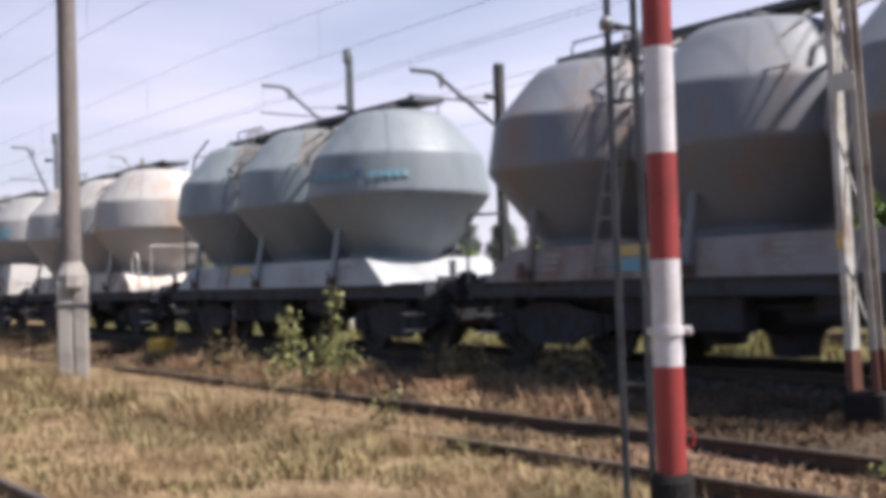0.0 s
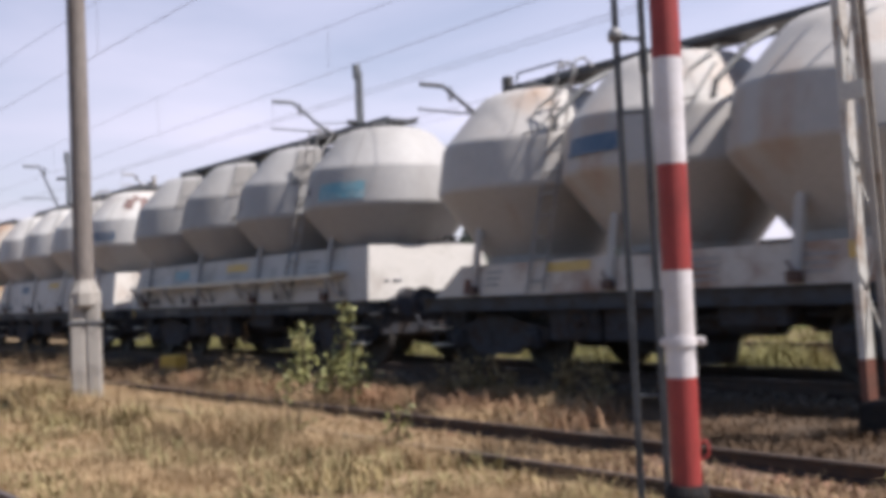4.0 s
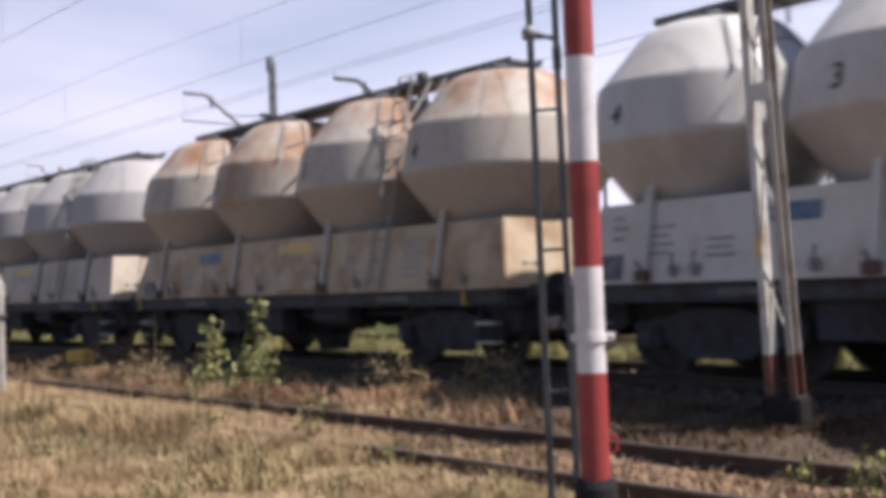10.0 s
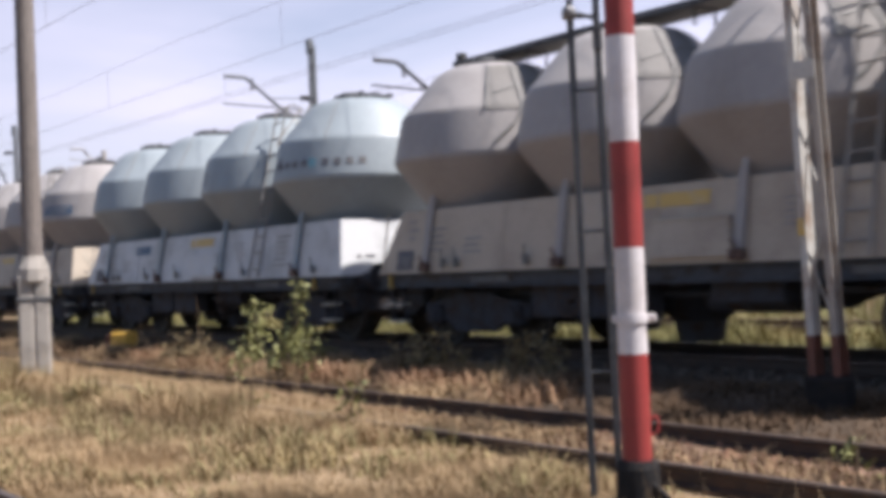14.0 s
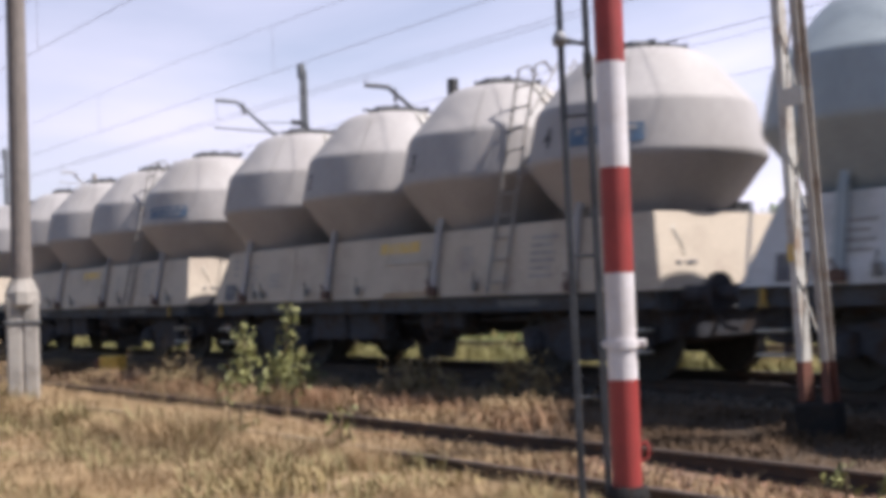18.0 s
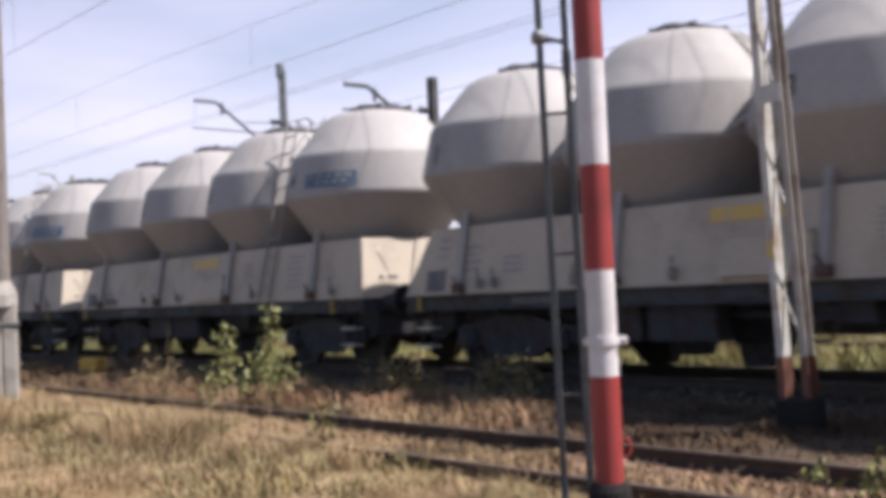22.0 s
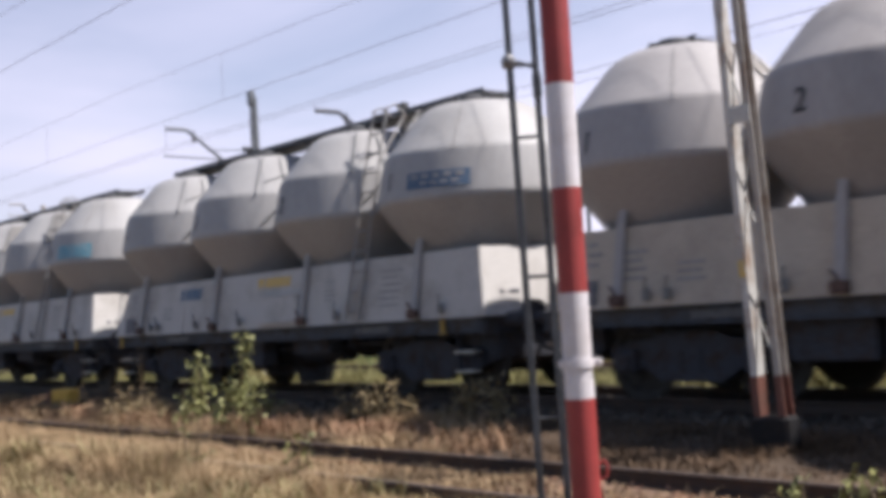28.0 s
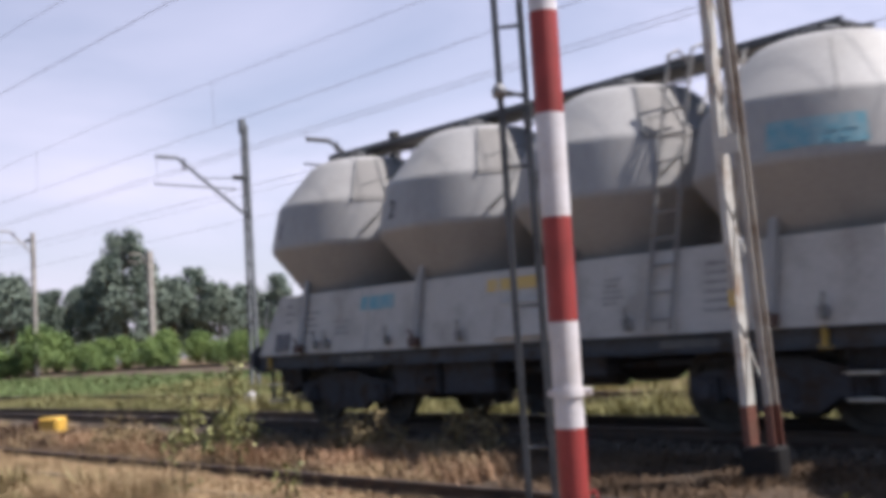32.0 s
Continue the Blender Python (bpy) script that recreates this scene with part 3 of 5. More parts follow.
def stones(name, label, count, y0, y1, x0, x1, s0, s1, top, material=STONE, thin=1.0):
    rng = np.random.default_rng(count)
    V, F = [], []
    base = np.array([(1, 0, 0), (-1, 0, 0), (0, 1, 0), (0, -1, 0), (0, 0, 1), (0, 0, -1)], float)
    tri = [(0, 2, 4), (2, 1, 4), (1, 3, 4), (3, 0, 4), (2, 0, 5), (1, 2, 5), (3, 1, 5), (0, 3, 5)]
    for _ in range(count):
        x, y = x1 + (x0 - x1) * rng.random() ** thin, rng.uniform(y0, y1)
        q = base * rng.uniform(s0, s1) * rng.uniform(0.6, 1.2, (6, 3)) + rng.normal(0, 0.006, (6, 3))
        a = rng.uniform(0, 6.28)
        c, s = math.cos(a), math.sin(a)
        i = len(V)
        z = ground_z(x, y) + top
        V += [(x + c * p[0] - s * p[1], y + s * p[0] + c * p[1], z + p[2]) for p in q]
        F += [(i + a1, i + b1, i + c1) for a1, b1, c1 in tri]
    me = bpy.data.meshes.new(name)
    me.from_pydata(V, [], F)
    me.materials.append(material)
    return tagged(new(name, me), label, "gravel", kind="stuff")


stones("track_stones", "reddish ballast stones between the near rails", 9000, 6.2, 7.85, -30, 0, 0.010, 0.036, 0.008, thin=1.7)
stones("bed_stones", "dirty ballast stones under the train", 6500, 10.0, 13.4, -34, 2, 0.025, 0.055, 0.015, material=DARKSTONE)


# ---- the train ----
def fillet(points, radii):
    """A profile whose corners are rounded; the first and last point stay."""
    out = [points[0]]
    for (a, b, c), r in zip(zip(points, points[1:], points[2:]), radii):
        a, b, c = Vector(a), Vector(b), Vector(c)
        u, v = (a - b).normalized(), (c - b).normalized()
        half_angle = u.angle(v) / 2
        d = min(r / math.tan(half_angle), 0.48 * (a - b).length, 0.48 * (c - b).length)
        p, q = b + u * d, b + v * d
        n = 6
        for k in range(n + 1):
            t = k / n
            m = p * (1 - t) ** 2 + b * (2 * t * (1 - t)) + q * t ** 2
            out.append((m.x, m.y))
    return out + [points[-1]]


PROFILE_FOUR = fillet([(0, 4.20), (0.78, 4.18), (1.43, 3.42), (1.575, 2.74), (1.00, 1.98), (0.96, 1.86)], [0.6, 0.24, 0.16, 0.05])
PROFILE_THREE = fillet([(0, 4.15), (0.84, 4.13), (1.53, 3.32), (1.64, 2.62), (0.92, 1.66), (0.90, 1.50)], [0.55, 0.24, 0.16, 0.05])


def taper(make):
    """The skirt of a wagon narrows upwards: what is built on it leans with it."""
    def fill(bm):
        make(bm)
        for v in bm.verts:
            v.co.y *= 1 - (v.co.z - 1.085) * 0.13
    return fill


def wheelset(parent, x):
    def fill(bm):
        for s in (-1, 1):
            m = Matrix.Translation((0, s * 0.75, 0)) @ Euler((math.pi / 2 * s, 0, 0)).to_matrix().to_4x4()
            pts = [(0.0, 0.03), (0.10, 0.05), (0.12, 0.02), (0.36, 0.015), (0.40, 0.055), (0.46, 0.055), (0.462, -0.05), (0.49, -0.06), (0.49, -0.075), (0.40, -0.07), (0.36, -0.02), (0.12, -0.03), (0.0, -0.05)]
            b2 = bmesh.new()
            lathe(b2, pts, 28)
            b2.transform(Matrix.Translation((0, s * 0.75, 0)) @ Euler((-math.pi / 2 * -s, 0, 0)).to_matrix().to_4x4())
            tmp = bpy.data.meshes.new("t")
            b2.to_mesh(tmp)
            b2.free()
            bm.from_mesh(tmp)
            bpy.data.meshes.remove(tmp)
        bar(bm, (0, -1.02, 0), (0, 1.02, 0), 0.075, 12)
        for a in range(4):
            t = a * math.pi / 2
            for s in (-1, 1):
                bar(bm, (0.24 * math.cos(t), s * 0.77, 0.24 * math.sin(t)), (0.24 * math.cos(t), s * 0.80, 0.24 * math.sin(t)), 0.035, 6)

    return part("wheelset", fill, WHEEL, parent, at=pose(x, 0, 0.46), key="set")


def bogie(parent, x):
    def bolster(bm):
        box(bm, (0, 0, 0.62), (0.42, 1.9, 0.22), bevel=0.02)

    b = part("bogie", bolster, GEAR, parent, key="bolster", at=pose(x, 0, 0))
    for s in (-1, 1):
        def side_frame(bm):
            prism(bm, [(-1.18, 0.42), (-1.18, 0.62), (-0.60, 0.70), (-0.35, 0.78), (0.35, 0.78), (0.60, 0.70), (1.18, 0.62), (1.18, 0.42), (0.68, 0.38), (0.42, 0.22), (-0.42, 0.22), (-0.68, 0.38)], -0.05, 0.05)
        part("side_frame", side_frame, GEAR, b, key="side", at=pose(0, s * 1.0, 0))
    for ax in (-0.9, 0.9):
        wheelset(b, ax)
        for s in (-1, 1):
            def axlebox(bm):
                box(bm, (0, 0, 0), (0.30, 0.20, 0.28), bevel=0.03)
                bar(bm, (0, -0.14 * s, 0), (0, 0.14 * s, 0), 0.10, 10)
            part("axle_box", axlebox, GEAR, b, key="ab%d" % s, at=pose(ax, s * 1.05, 0.46))
    for s in (-1, 1):
        def spring(bm):
            pts = [(0.065 * math.cos(0.9 * i), 0.065 * math.sin(0.9 * i), 0.0075 * i) for i in range(36)]
            tube(bm, pts, 0.016, 5)
        for dx in (-0.14, 0.14):
            part("spring", spring, GEAR, b, key="sp", at=pose(dx, s * 1.0, 0.30))
        def shoe(bm):
            box(bm, (0, 0, 0), (0.10, 0.10, 0.34), Euler((0, radians(8), 0)).to_matrix().to_4x4(), 0.02)
        for dx in (-0.36, 0.36):
            part("brake_shoe", shoe, GEAR, b, key="sh", at=pose(dx, s * 0.75, 0.46))
    return b


def buffers(w, x, way):
    for s in (-1, 1):
        def body(bm):
            box(bm, (0.02 * way, 0, 0), (0.04, 0.34, 0.34), bevel=0.01)
            bar(bm, (0, 0, 0), (0.36 * way, 0, 0), 0.10, 14)
            bar(bm, (0.30 * way, 0, 0), (0.56 * way, 0, 0), 0.075, 14)
        bu = part("buffer", body, GEAR, w, key="b%d" % way, at=pose(x, s * 0.875, 1.03))
        def head(bm):
            bar(bm, (0.54 * way, 0, 0), (0.60 * way, 0, 0), 0.245, 20)
        part("buffer_head", head, GEAR, bu, key="h%d" % way)
    def hook(bm):
        box(bm, (0.12 * way, 0, 1.0), (0.26, 0.06, 0.10), bevel=0.02)
        tube(bm, [(0.25 * way, 0.05, 1.0), (0.42 * way, 0.06, 0.86), (0.55 * way, 0.04, 0.74)], 0.022, 6)
        tube(bm, [(0.25 * way, -0.05, 1.0), (0.42 * way, -0.06, 0.86), (0.55 * way, -0.04, 0.74)], 0.022, 6)
    part("coupling", hook, GEAR, w, key="k%d" % way, at=pose(x, 0, 0))
    def hose(bm):
        tube(bm, [(0, -0.4, 0.92), (0.12 * way, -0.42, 0.80), (0.26 * way, -0.40, 0.62), (0.42 * way, -0.38, 0.58)], 0.028, 6)
    part("brake_hose", hose, GEAR, w, key="ho%d" % way, at=pose(x, 0, 0))
    def hanger_bars(bm):
        for dx in (0.0, -0.32 * way):
            box(bm, (dx, -1.22, 0.66), (0.02, 0.05, 0.66))
    st = part("footstep", hanger_bars, GEAR, w, key="st%d" % way, at=pose(x - 0.25 * way, 0, 0))
    for z in (0.62, 0.36):
        # sunlight on the treads is put in as pale paint
        def tread(bm):
            box(bm, (-0.16 * way, -1.22, z), (0.36, 0.18, 0.03), bevel=0.006)
        part("tread", tread, RAILING, st, "tread painted pale as if sunlit", key=("tread", way, z))


def underframe(w, x0, x1, centres, wheel_at):
    def sole(bm):
        L = x1 - x0
        box(bm, ((x0 + x1) / 2, 0, 0.975), (L, 0.06, 0.21), bevel=0.006)
        box(bm, ((x0 + x1) / 2, -0.045, 1.070), (L, 0.11, 0.018))
        box(bm, ((x0 + x1) / 2, -0.045, 0.879), (L, 0.11, 0.018))
    for s in (-1, 1):
        part("solebar", sole, FRAME, w, key=(x0, x1), at=pose(0, s * 1.27, 0, 0, 0, 0) if s < 0 else pose(0, 1.27, 0) @ Matrix.Diagonal((1, -1, 1, 1)))
    def sill(bm):
        box(bm, ((x0 + x1) / 2, 0, 0.92), (x1 - x0 - 0.1, 0.42, 0.30), bevel=0.01)
    part("centre_sill", sill, FRAME, w, key=(x0, x1))
    for i in range(8):
        def cross(bm):
            box(bm, (0, 0, 0.98), (0.10, 2.48, 0.14))
        part("cross_member", cross, FRAME, w, key="cross", at=pose(x0 + 0.3 + (x1 - x0 - 0.6) * i / 7, 0, 0))
    for x, way in ((x0, 1), (x1, -1)):
        def end_gear(bm):
            prism(bm, [(0, 0.90), (0.62 * way, 0.90), (0.62 * way, 0.60), (0.30 * way, 0.44), (0.06 * way, 0.50)], -0.95, 0.95)
        part("end_brake_gear", end_gear, GEAR, w, key=("eg", way), at=pose(x, 0, 0))
    for x in (x0, x1):
        def stock(bm):
            box(bm, (0, 0, 0.98), (0.10, 2.56, 0.30), bevel=0.01)
        part("headstock", stock, FRAME, w, key="hs", at=pose(x, 0, 0))
    buffers(w, x1 + 0.05, 1)
    buffers(w, x0 - 0.05, -1)
    for c in centres:
        bogie(w, c)
    mid = sum(centres) / 2
    def tank(bm):
        bar(bm, (-0.6, 0, 0), (0.6, 0, 0), 0.17, 16)
    part("air_reservoir", tank, GEAR, w, key="ar", at=pose(mid + 0.7, -0.55, 0.66), smooth=False)
    def cyl(bm):
        bar(bm, (-0.3, 0, 0), (0.3, 0, 0), 0.15, 14)
        bar(bm, (0.3, 0, 0), (1.2, 0, -0.03), 0.03, 8)
    part("brake_cylinder", cyl, GEAR, w, key="bc", at=pose(mid - 1.1, -0.25, 0.64))
    lo = centres[0] + 1.6
    for i, (dx, low) in enumerate(((0.55, 0.22), (1.65, 0.10), (3.6, 0.52))):
        def spout(bm):
            lathe(bm, [(0.80, 1.02), (0.80, 0.74), (0.34, 0.32 + low * 0.5), (0.28, low), (0, low)], 16)
        part("discharge_spout", spout, GEAR, w, key=("spout", low), at=pose(lo + dx, 0, 0))
        def locker(bm):
            box(bm, (0, 0, 0), (1.0, 0.30, 0.44 if low < 0.4 else 0.26), bevel=0.02)
        part("equipment_box", locker, GEAR, w, key=("locker", low < 0.4), at=pose(lo + dx - 0.3, -1.02, 0.66 if low < 0.4 else 0.76))
    for c in centres:
        def rigging(bm):
            box(bm, (0, 0, 0), (2.2, 0.08, 0.24), bevel=0.01)
        for sy in (-1, 1):
            part("brake_rigging", rigging, GEAR, w, key="rig", at=pose(c, 0.62 * sy, 0.74))
    def pipe(bm):
        tube(bm, [(x0 + 0.3, -0.75, 0.80), (mid, -0.80, 0.72), (x1 - 0.3, -0.75, 0.80)], 0.045, 8)
    part("air_pipe", pipe, GEAR, w, key=(x0, x1))
    def handwheel(bm):
        n = 16
        pts = [(0.20 * math.cos(2 * math.pi * i / n), 0, 0.20 * math.sin(2 * math.pi * i / n)) for i in range(n + 1)]
        tube(bm, pts, 0.017, 6)
        for i in range(3):
            t = 2 * math.pi * i / 3 + 0.5
            bar(bm, (0, 0, 0), (0.20 * math.cos(t), 0, 0.20 * math.sin(t)), 0.014, 6)
        bar(bm, (0, -0.03, 0), (0, 0.35, 0), 0.025, 8)
    part("handwheel", handwheel, RAIL, w, "rusty spoked brake handwheel", at=pose(wheel_at, -1.28, 0.66), key="hw")


def side_bars(w, x, z, wide, rows, step, material=FAINT, y=-1.358, name="lettering"):
    """Unreadable stencilled lines as plain bars."""
    rng = random.Random(int(abs(x * 100)) + rows)
    for i in range(rows):
        l = wide * rng.uniform(0.6, 1.0)
        def fill(bm):
            box(bm, (x - wide / 2 + l / 2, y, z - i * step), (l, 0.004, step * 0.42))
        part(name, taper(fill), material, w, key=(x, z, wide, rows, step, y, i))


def ladder(w, x, top, foot=1.12):
    """It leans inwards from the skirt to the roof, in the gap between two tanks."""
    def at(z):
        return -1.43 + (z - foot) * 0.235
    for dx in (-0.17, 0.17):
        def stile(bm):
            tube(bm, [(x + dx, at(foot), foot), (x + dx, at(top - 0.3), top - 0.3), (x + dx + 0.02, at(top), top + 0.02), (x + dx + 0.05, at(top) + 0.14, top + 0.08), (x + dx + 0.06, at(top) + 0.30, top - 0.06)], 0.021, 6)
        part("ladder_stile", stile, LADDER, w, key=(x, top, foot, dx))
    z = foot + 0.14
    while z < top:
        def rung(bm):
            bar(bm, (x - 0.17, 0, 0), (x + 0.17, 0, 0), 0.015, 6)
        part("ladder_rung", rung, LADDER, w, key=("rung", x), at=pose(0, at(z), z))
        z += 0.30


def walkway(w, x0, x1, z, y=0.22):
    def deck(bm):
        box(bm, ((x0 + x1) / 2, y, z), (x1 - x0, 0.60, 0.035))
    d = part("walkway", deck, STEEL, w, "dark grating roof walkway", key=(x0, x1, z))
    for s in (-1, 1):
        def edge(bm):
            box(bm, ((x0 + x1) / 2, 0, 0.01), (x1 - x0, 0.02, 0.09))
        part("toe_board", edge, STEEL, d, key=(x0, x1, z), at=pose(0, y + 0.312 * s, z))
    n = max(3, int((x1 - x0) / 1.4))
    for i in range(n + 1):
        x = x0 + (x1 - x0) * i / n
        def leg(bm):
            tube(bm, [(0, -0.2, -0.26), (0, -0.2, -0.03), (0, 0.2, -0.03), (0, 0.2, -0.26)], 0.02, 6)
        part("walkway_leg", leg, STEEL, d, key="leg", at=pose(x, y, z))
    return d


def top_fittings(tk, profile, rusty):
    top = profile[0][1]
    def lid(bm):
        lathe(bm, [(0, 0.13), (0.20, 0.12), (0.26, 0.08), (0.27, -0.03)], 18)
        for i in range(6):
            t = i * math.pi / 3
            box(bm, (0.29 * math.cos(t), 0.29 * math.sin(t), 0.05), (0.05, 0.05, 0.09), Euler((0, 0, t)).to_matrix().to_4x4())
    part("hatch", lid, STEEL, tk, "dark filling hatch", key=top, at=pose(0, -0.12, top))


def add_tank(w, x, profile, material, figure, seam=True, risers=False):
    def body(bm):
        lathe(bm, profile, 56)
    tk = part("tank", body, material, w, key=("tank", len(profile), profile[3]), at=pose(x, 0, 0), smooth=True)
    top_fittings(tk, profile, False)
    def on(az, z, lift):
        r = float(np.interp(-z, [-q[1] for q in profile], [q[0] for q in profile])) + lift
        t = radians(az)
        return (r * math.sin(t), -r * math.cos(t), z)
    up = [4.10, 4.0, 3.9, 3.75, 3.6, 3.45]
    if seam:
        def seam_line(bm):
            tube(bm, [on(33, z, 0.004) for z in up + [3.38]], 0.010, 5)
        part("seam", seam_line, SEAM, tk, "thin grey seam on the paint", key=("seam", profile[3]))
        for az in (83, 93) if risers else ():
            def riser(bm):
                tube(bm, [on(az, z, 0.03) for z in up] + [on(az - 3, 3.3, 0.03), on(az - 8, 3.15, 0.03), on(az - 16, 2.98, 0.03), on(az - 24, 2.84, 0.03)], 0.024, 6)
            part("riser_pipe", riser, RAILING, tk, "pale pipe bent down over the tank", key=("riser", az, profile[3]))
    else:
        lines = ([(45, z) for z in up + [3.40]],
                 [(66, z) for z in up] + [(64, 3.3), (60, 3.15), (54, 3.0), (49, 2.88)],
                 [(91, z) for z in up] + [(89, 3.3), (85, 3.15), (79, 3.0), (74, 2.88)],
                 [(50, 3.62), (58, 3.68), (66, 3.74), (78, 3.80), (91, 3.84)])
        for k, line in enumerate(lines):
            def air_line(bm):
                tube(bm, [on(az, z, 0.018) for az, z in line], 0.020 if k < 3 else 0.012, 6)
            part("air_line", air_line, DARKPIPE, tk, "dark air line bent over the tank", key=("air", k, profile[3]))
    if figure:
        place("number", digit_mesh(figure, 0.36, BAND + 0.012), tk, pose(0, 0, 3.02, 0, 0, -11))
    for s in (-1, 1):
        def strut(bm):
            beam(bm, (0, s * 1.392, 1.12), (0, s * 1.226, 2.03), 0.12, 0.05)
            beam(bm, (0, s * 1.230, 2.01), (0, s * 1.10, 2.42), 0.10, 0.05)
        st = part("strut", strut, material, w, key=("strut", s), at=pose(x - 0.08, 0, 0))
        def foot(bm):
            box(bm, (0, s * 1.40, 1.17), (0.20, 0.09, 0.13), bevel=0.015)
            bar(bm, (0.03, s * 1.43, 1.20), (-0.05, s * 1.45, 1.34), 0.018, 6)
        part("strut_foot", foot, RUSTFOOT, st, "rust-stained bolted foot", key=("foot", s))
    return tk


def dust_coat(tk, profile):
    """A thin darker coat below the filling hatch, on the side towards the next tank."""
    # a sheet just off the cone, 45 to 92 degrees round, darker than the tank
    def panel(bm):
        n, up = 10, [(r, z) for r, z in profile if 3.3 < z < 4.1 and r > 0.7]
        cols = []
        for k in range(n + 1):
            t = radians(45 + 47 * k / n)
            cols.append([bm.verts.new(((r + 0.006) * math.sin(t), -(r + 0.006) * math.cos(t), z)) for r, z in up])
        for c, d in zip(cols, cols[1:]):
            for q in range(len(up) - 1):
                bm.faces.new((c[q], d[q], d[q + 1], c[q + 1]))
    part("dust_coat", panel, DARKCOAT, tk, "darker coat on the upper cone", key=("cone_coat", profile[3]), smooth=True)


def four_tank_wagon(tone, tag, logo=None, platform=False, figures=True, dusty=False, peeled=False, steps=False, turned=False):
    w = thing("cement_wagon", tag, "hopper wagon", "wagons of the cement train")
    pitch, c0 = 2.86, -1.12
    xb0, xb1 = -10.55, 0.04
    underframe(w, -11.05, 0.08, (-9.05, -1.35), -4.2 if steps else -6.87)
    bx = BOXES[tone]
    # skirt box: side sheets, sloping rear end, upright front end, deck
    for s in (-1, 1):
        def side(bm):
            y0, y1 = s * 1.35, s * 1.31
            prism(bm, [(xb0 - 0.48, 1.085), (xb1 + 0.20, 1.085), (xb1, 2.02), (xb0, 2.02)], min(y0, y1), max(y0, y1))
        sheet = part("side_sheet", taper(side), bx, w, key=("side", s))
        for i in range(4):
            def rib(bm):
                box(bm, (0, s * 1.356, 1.55), (0.035, 0.012, 0.9))
            part("rib", taper(rib), bx, sheet, key=("rib", s), at=pose(c0 - 1.4 - pitch * i * 0.98, 0, 0))
    def front(bm):
        prism(bm, [(xb1 + 0.16, 1.085), (xb1 + 0.20, 1.085), (xb1, 2.02), (xb1 - 0.04, 2.02)], -1.31, 1.31)
    part("front_sheet", taper(front), bx, w, key="front")
    def rear(bm):
        prism(bm, [(xb0 - 0.48, 1.085), (xb0 - 0.44, 1.085), (xb0 + 0.04, 2.02), (xb0, 2.02)], -1.31, 1.31)
    part("rear_sheet", taper(rear), bx, w, key="rear")
    def deck(bm):
        box(bm, ((xb0 + xb1) / 2, 0, 2.0), (xb1 - xb0 - 0.1, 2.34, 0.03))
    part("deck", deck, GRIME, w, key="deck")
    def slope(bm):
        # bulged cover over the discharge gear
        prism(bm, [(-5.38, 1.16), (-5.30, 1.60), (-4.22, 1.60), (-4.14, 1.16)], -1.43, -1.352)
        box(bm, (-4.76, -1.432, 1.60), (1.16, 0.03, 0.03), bevel=0.006)
    part("gear_cover", taper(slope), bx, w, key="cover")
    # dark wedge that stands for the shade at the cover's right side
    def shade_wedge(bm):
        prism(bm, [(-4.13, 1.12), (-4.03, 1.12), (-4.06, 1.66), (-4.10, 1.66)], -1.40, -1.352)
    part("cover_edge", taper(shade_wedge), INK, w, key="slit")
    def lever(bm):
        box(bm, (0, 0, 0), (0.10, 0.06, 0.14), bevel=0.015)
        bar(bm, (0, -0.02, 0.02), (0.06, -0.06, 0.20), 0.016, 6)
    for x in (-9.35, -9.05, -7.55, -6.0, -3.1, -0.6):
        part("lever", lever, DARKPIPE, w, key="lever", at=pose(x, -1.39, 1.22))
    def flap(bm):
        box(bm, (-10.35, -1.357, 1.28), (0.42, 0.012, 0.30), bevel=0.004)
        box(bm, (-10.35, -1.366, 1.30), (0.34, 0.012, 0.2))
    part("side_flap", taper(flap), INK, w, key="flap")
    def tread(bm):
        box(bm, (-0.32, 0.35, 2.05), (0.55, 0.9, 0.05))
        for i in range(5):
            box(bm, (-0.22, 0.0 + i * 0.18, 2.12), (0.3, 0.05, 0.10))
    part("end_bracket", tread, STEEL, w, key="tread")
    def hand(bm):
        tube(bm, [(0.03, -1.0, 1.92), (0.09, -1.02, 1.80), (0.13, -0.88, 1.62), (0.15, -0.86, 1.50), (0.12, -0.84, 1.46)], 0.02, 6)
    if tone == "cream" and logo:
        part("hand_grip", taper(hand), RAILING, w, key="grip")
    def clamp(bm):
        for y in (-0.98, -0.80, -0.70):
            box(bm, (0.16, y, 1.40), (0.06, 0.08, 0.06), bevel=0.01)
        box(bm, (0.16, -0.86, 1.38), (0.03, 0.4, 0.03))
    part("lamp_bracket", taper(clamp), INK, w, key="clamp")
    for x in (-0.62, -10.72):
        def tee(bm):
            box(bm, (0, -1.345, 0.985), (0.05, 0.04, 0.22))
            box(bm, (0, -1.345, 0.88), (0.14, 0.04, 0.04))
        part("uncoupling_handle", tee, YELLOW, w, "small yellow uncoupling handle", key="tee", at=pose(x, 0, 0))
    mt = TANKS[tone]
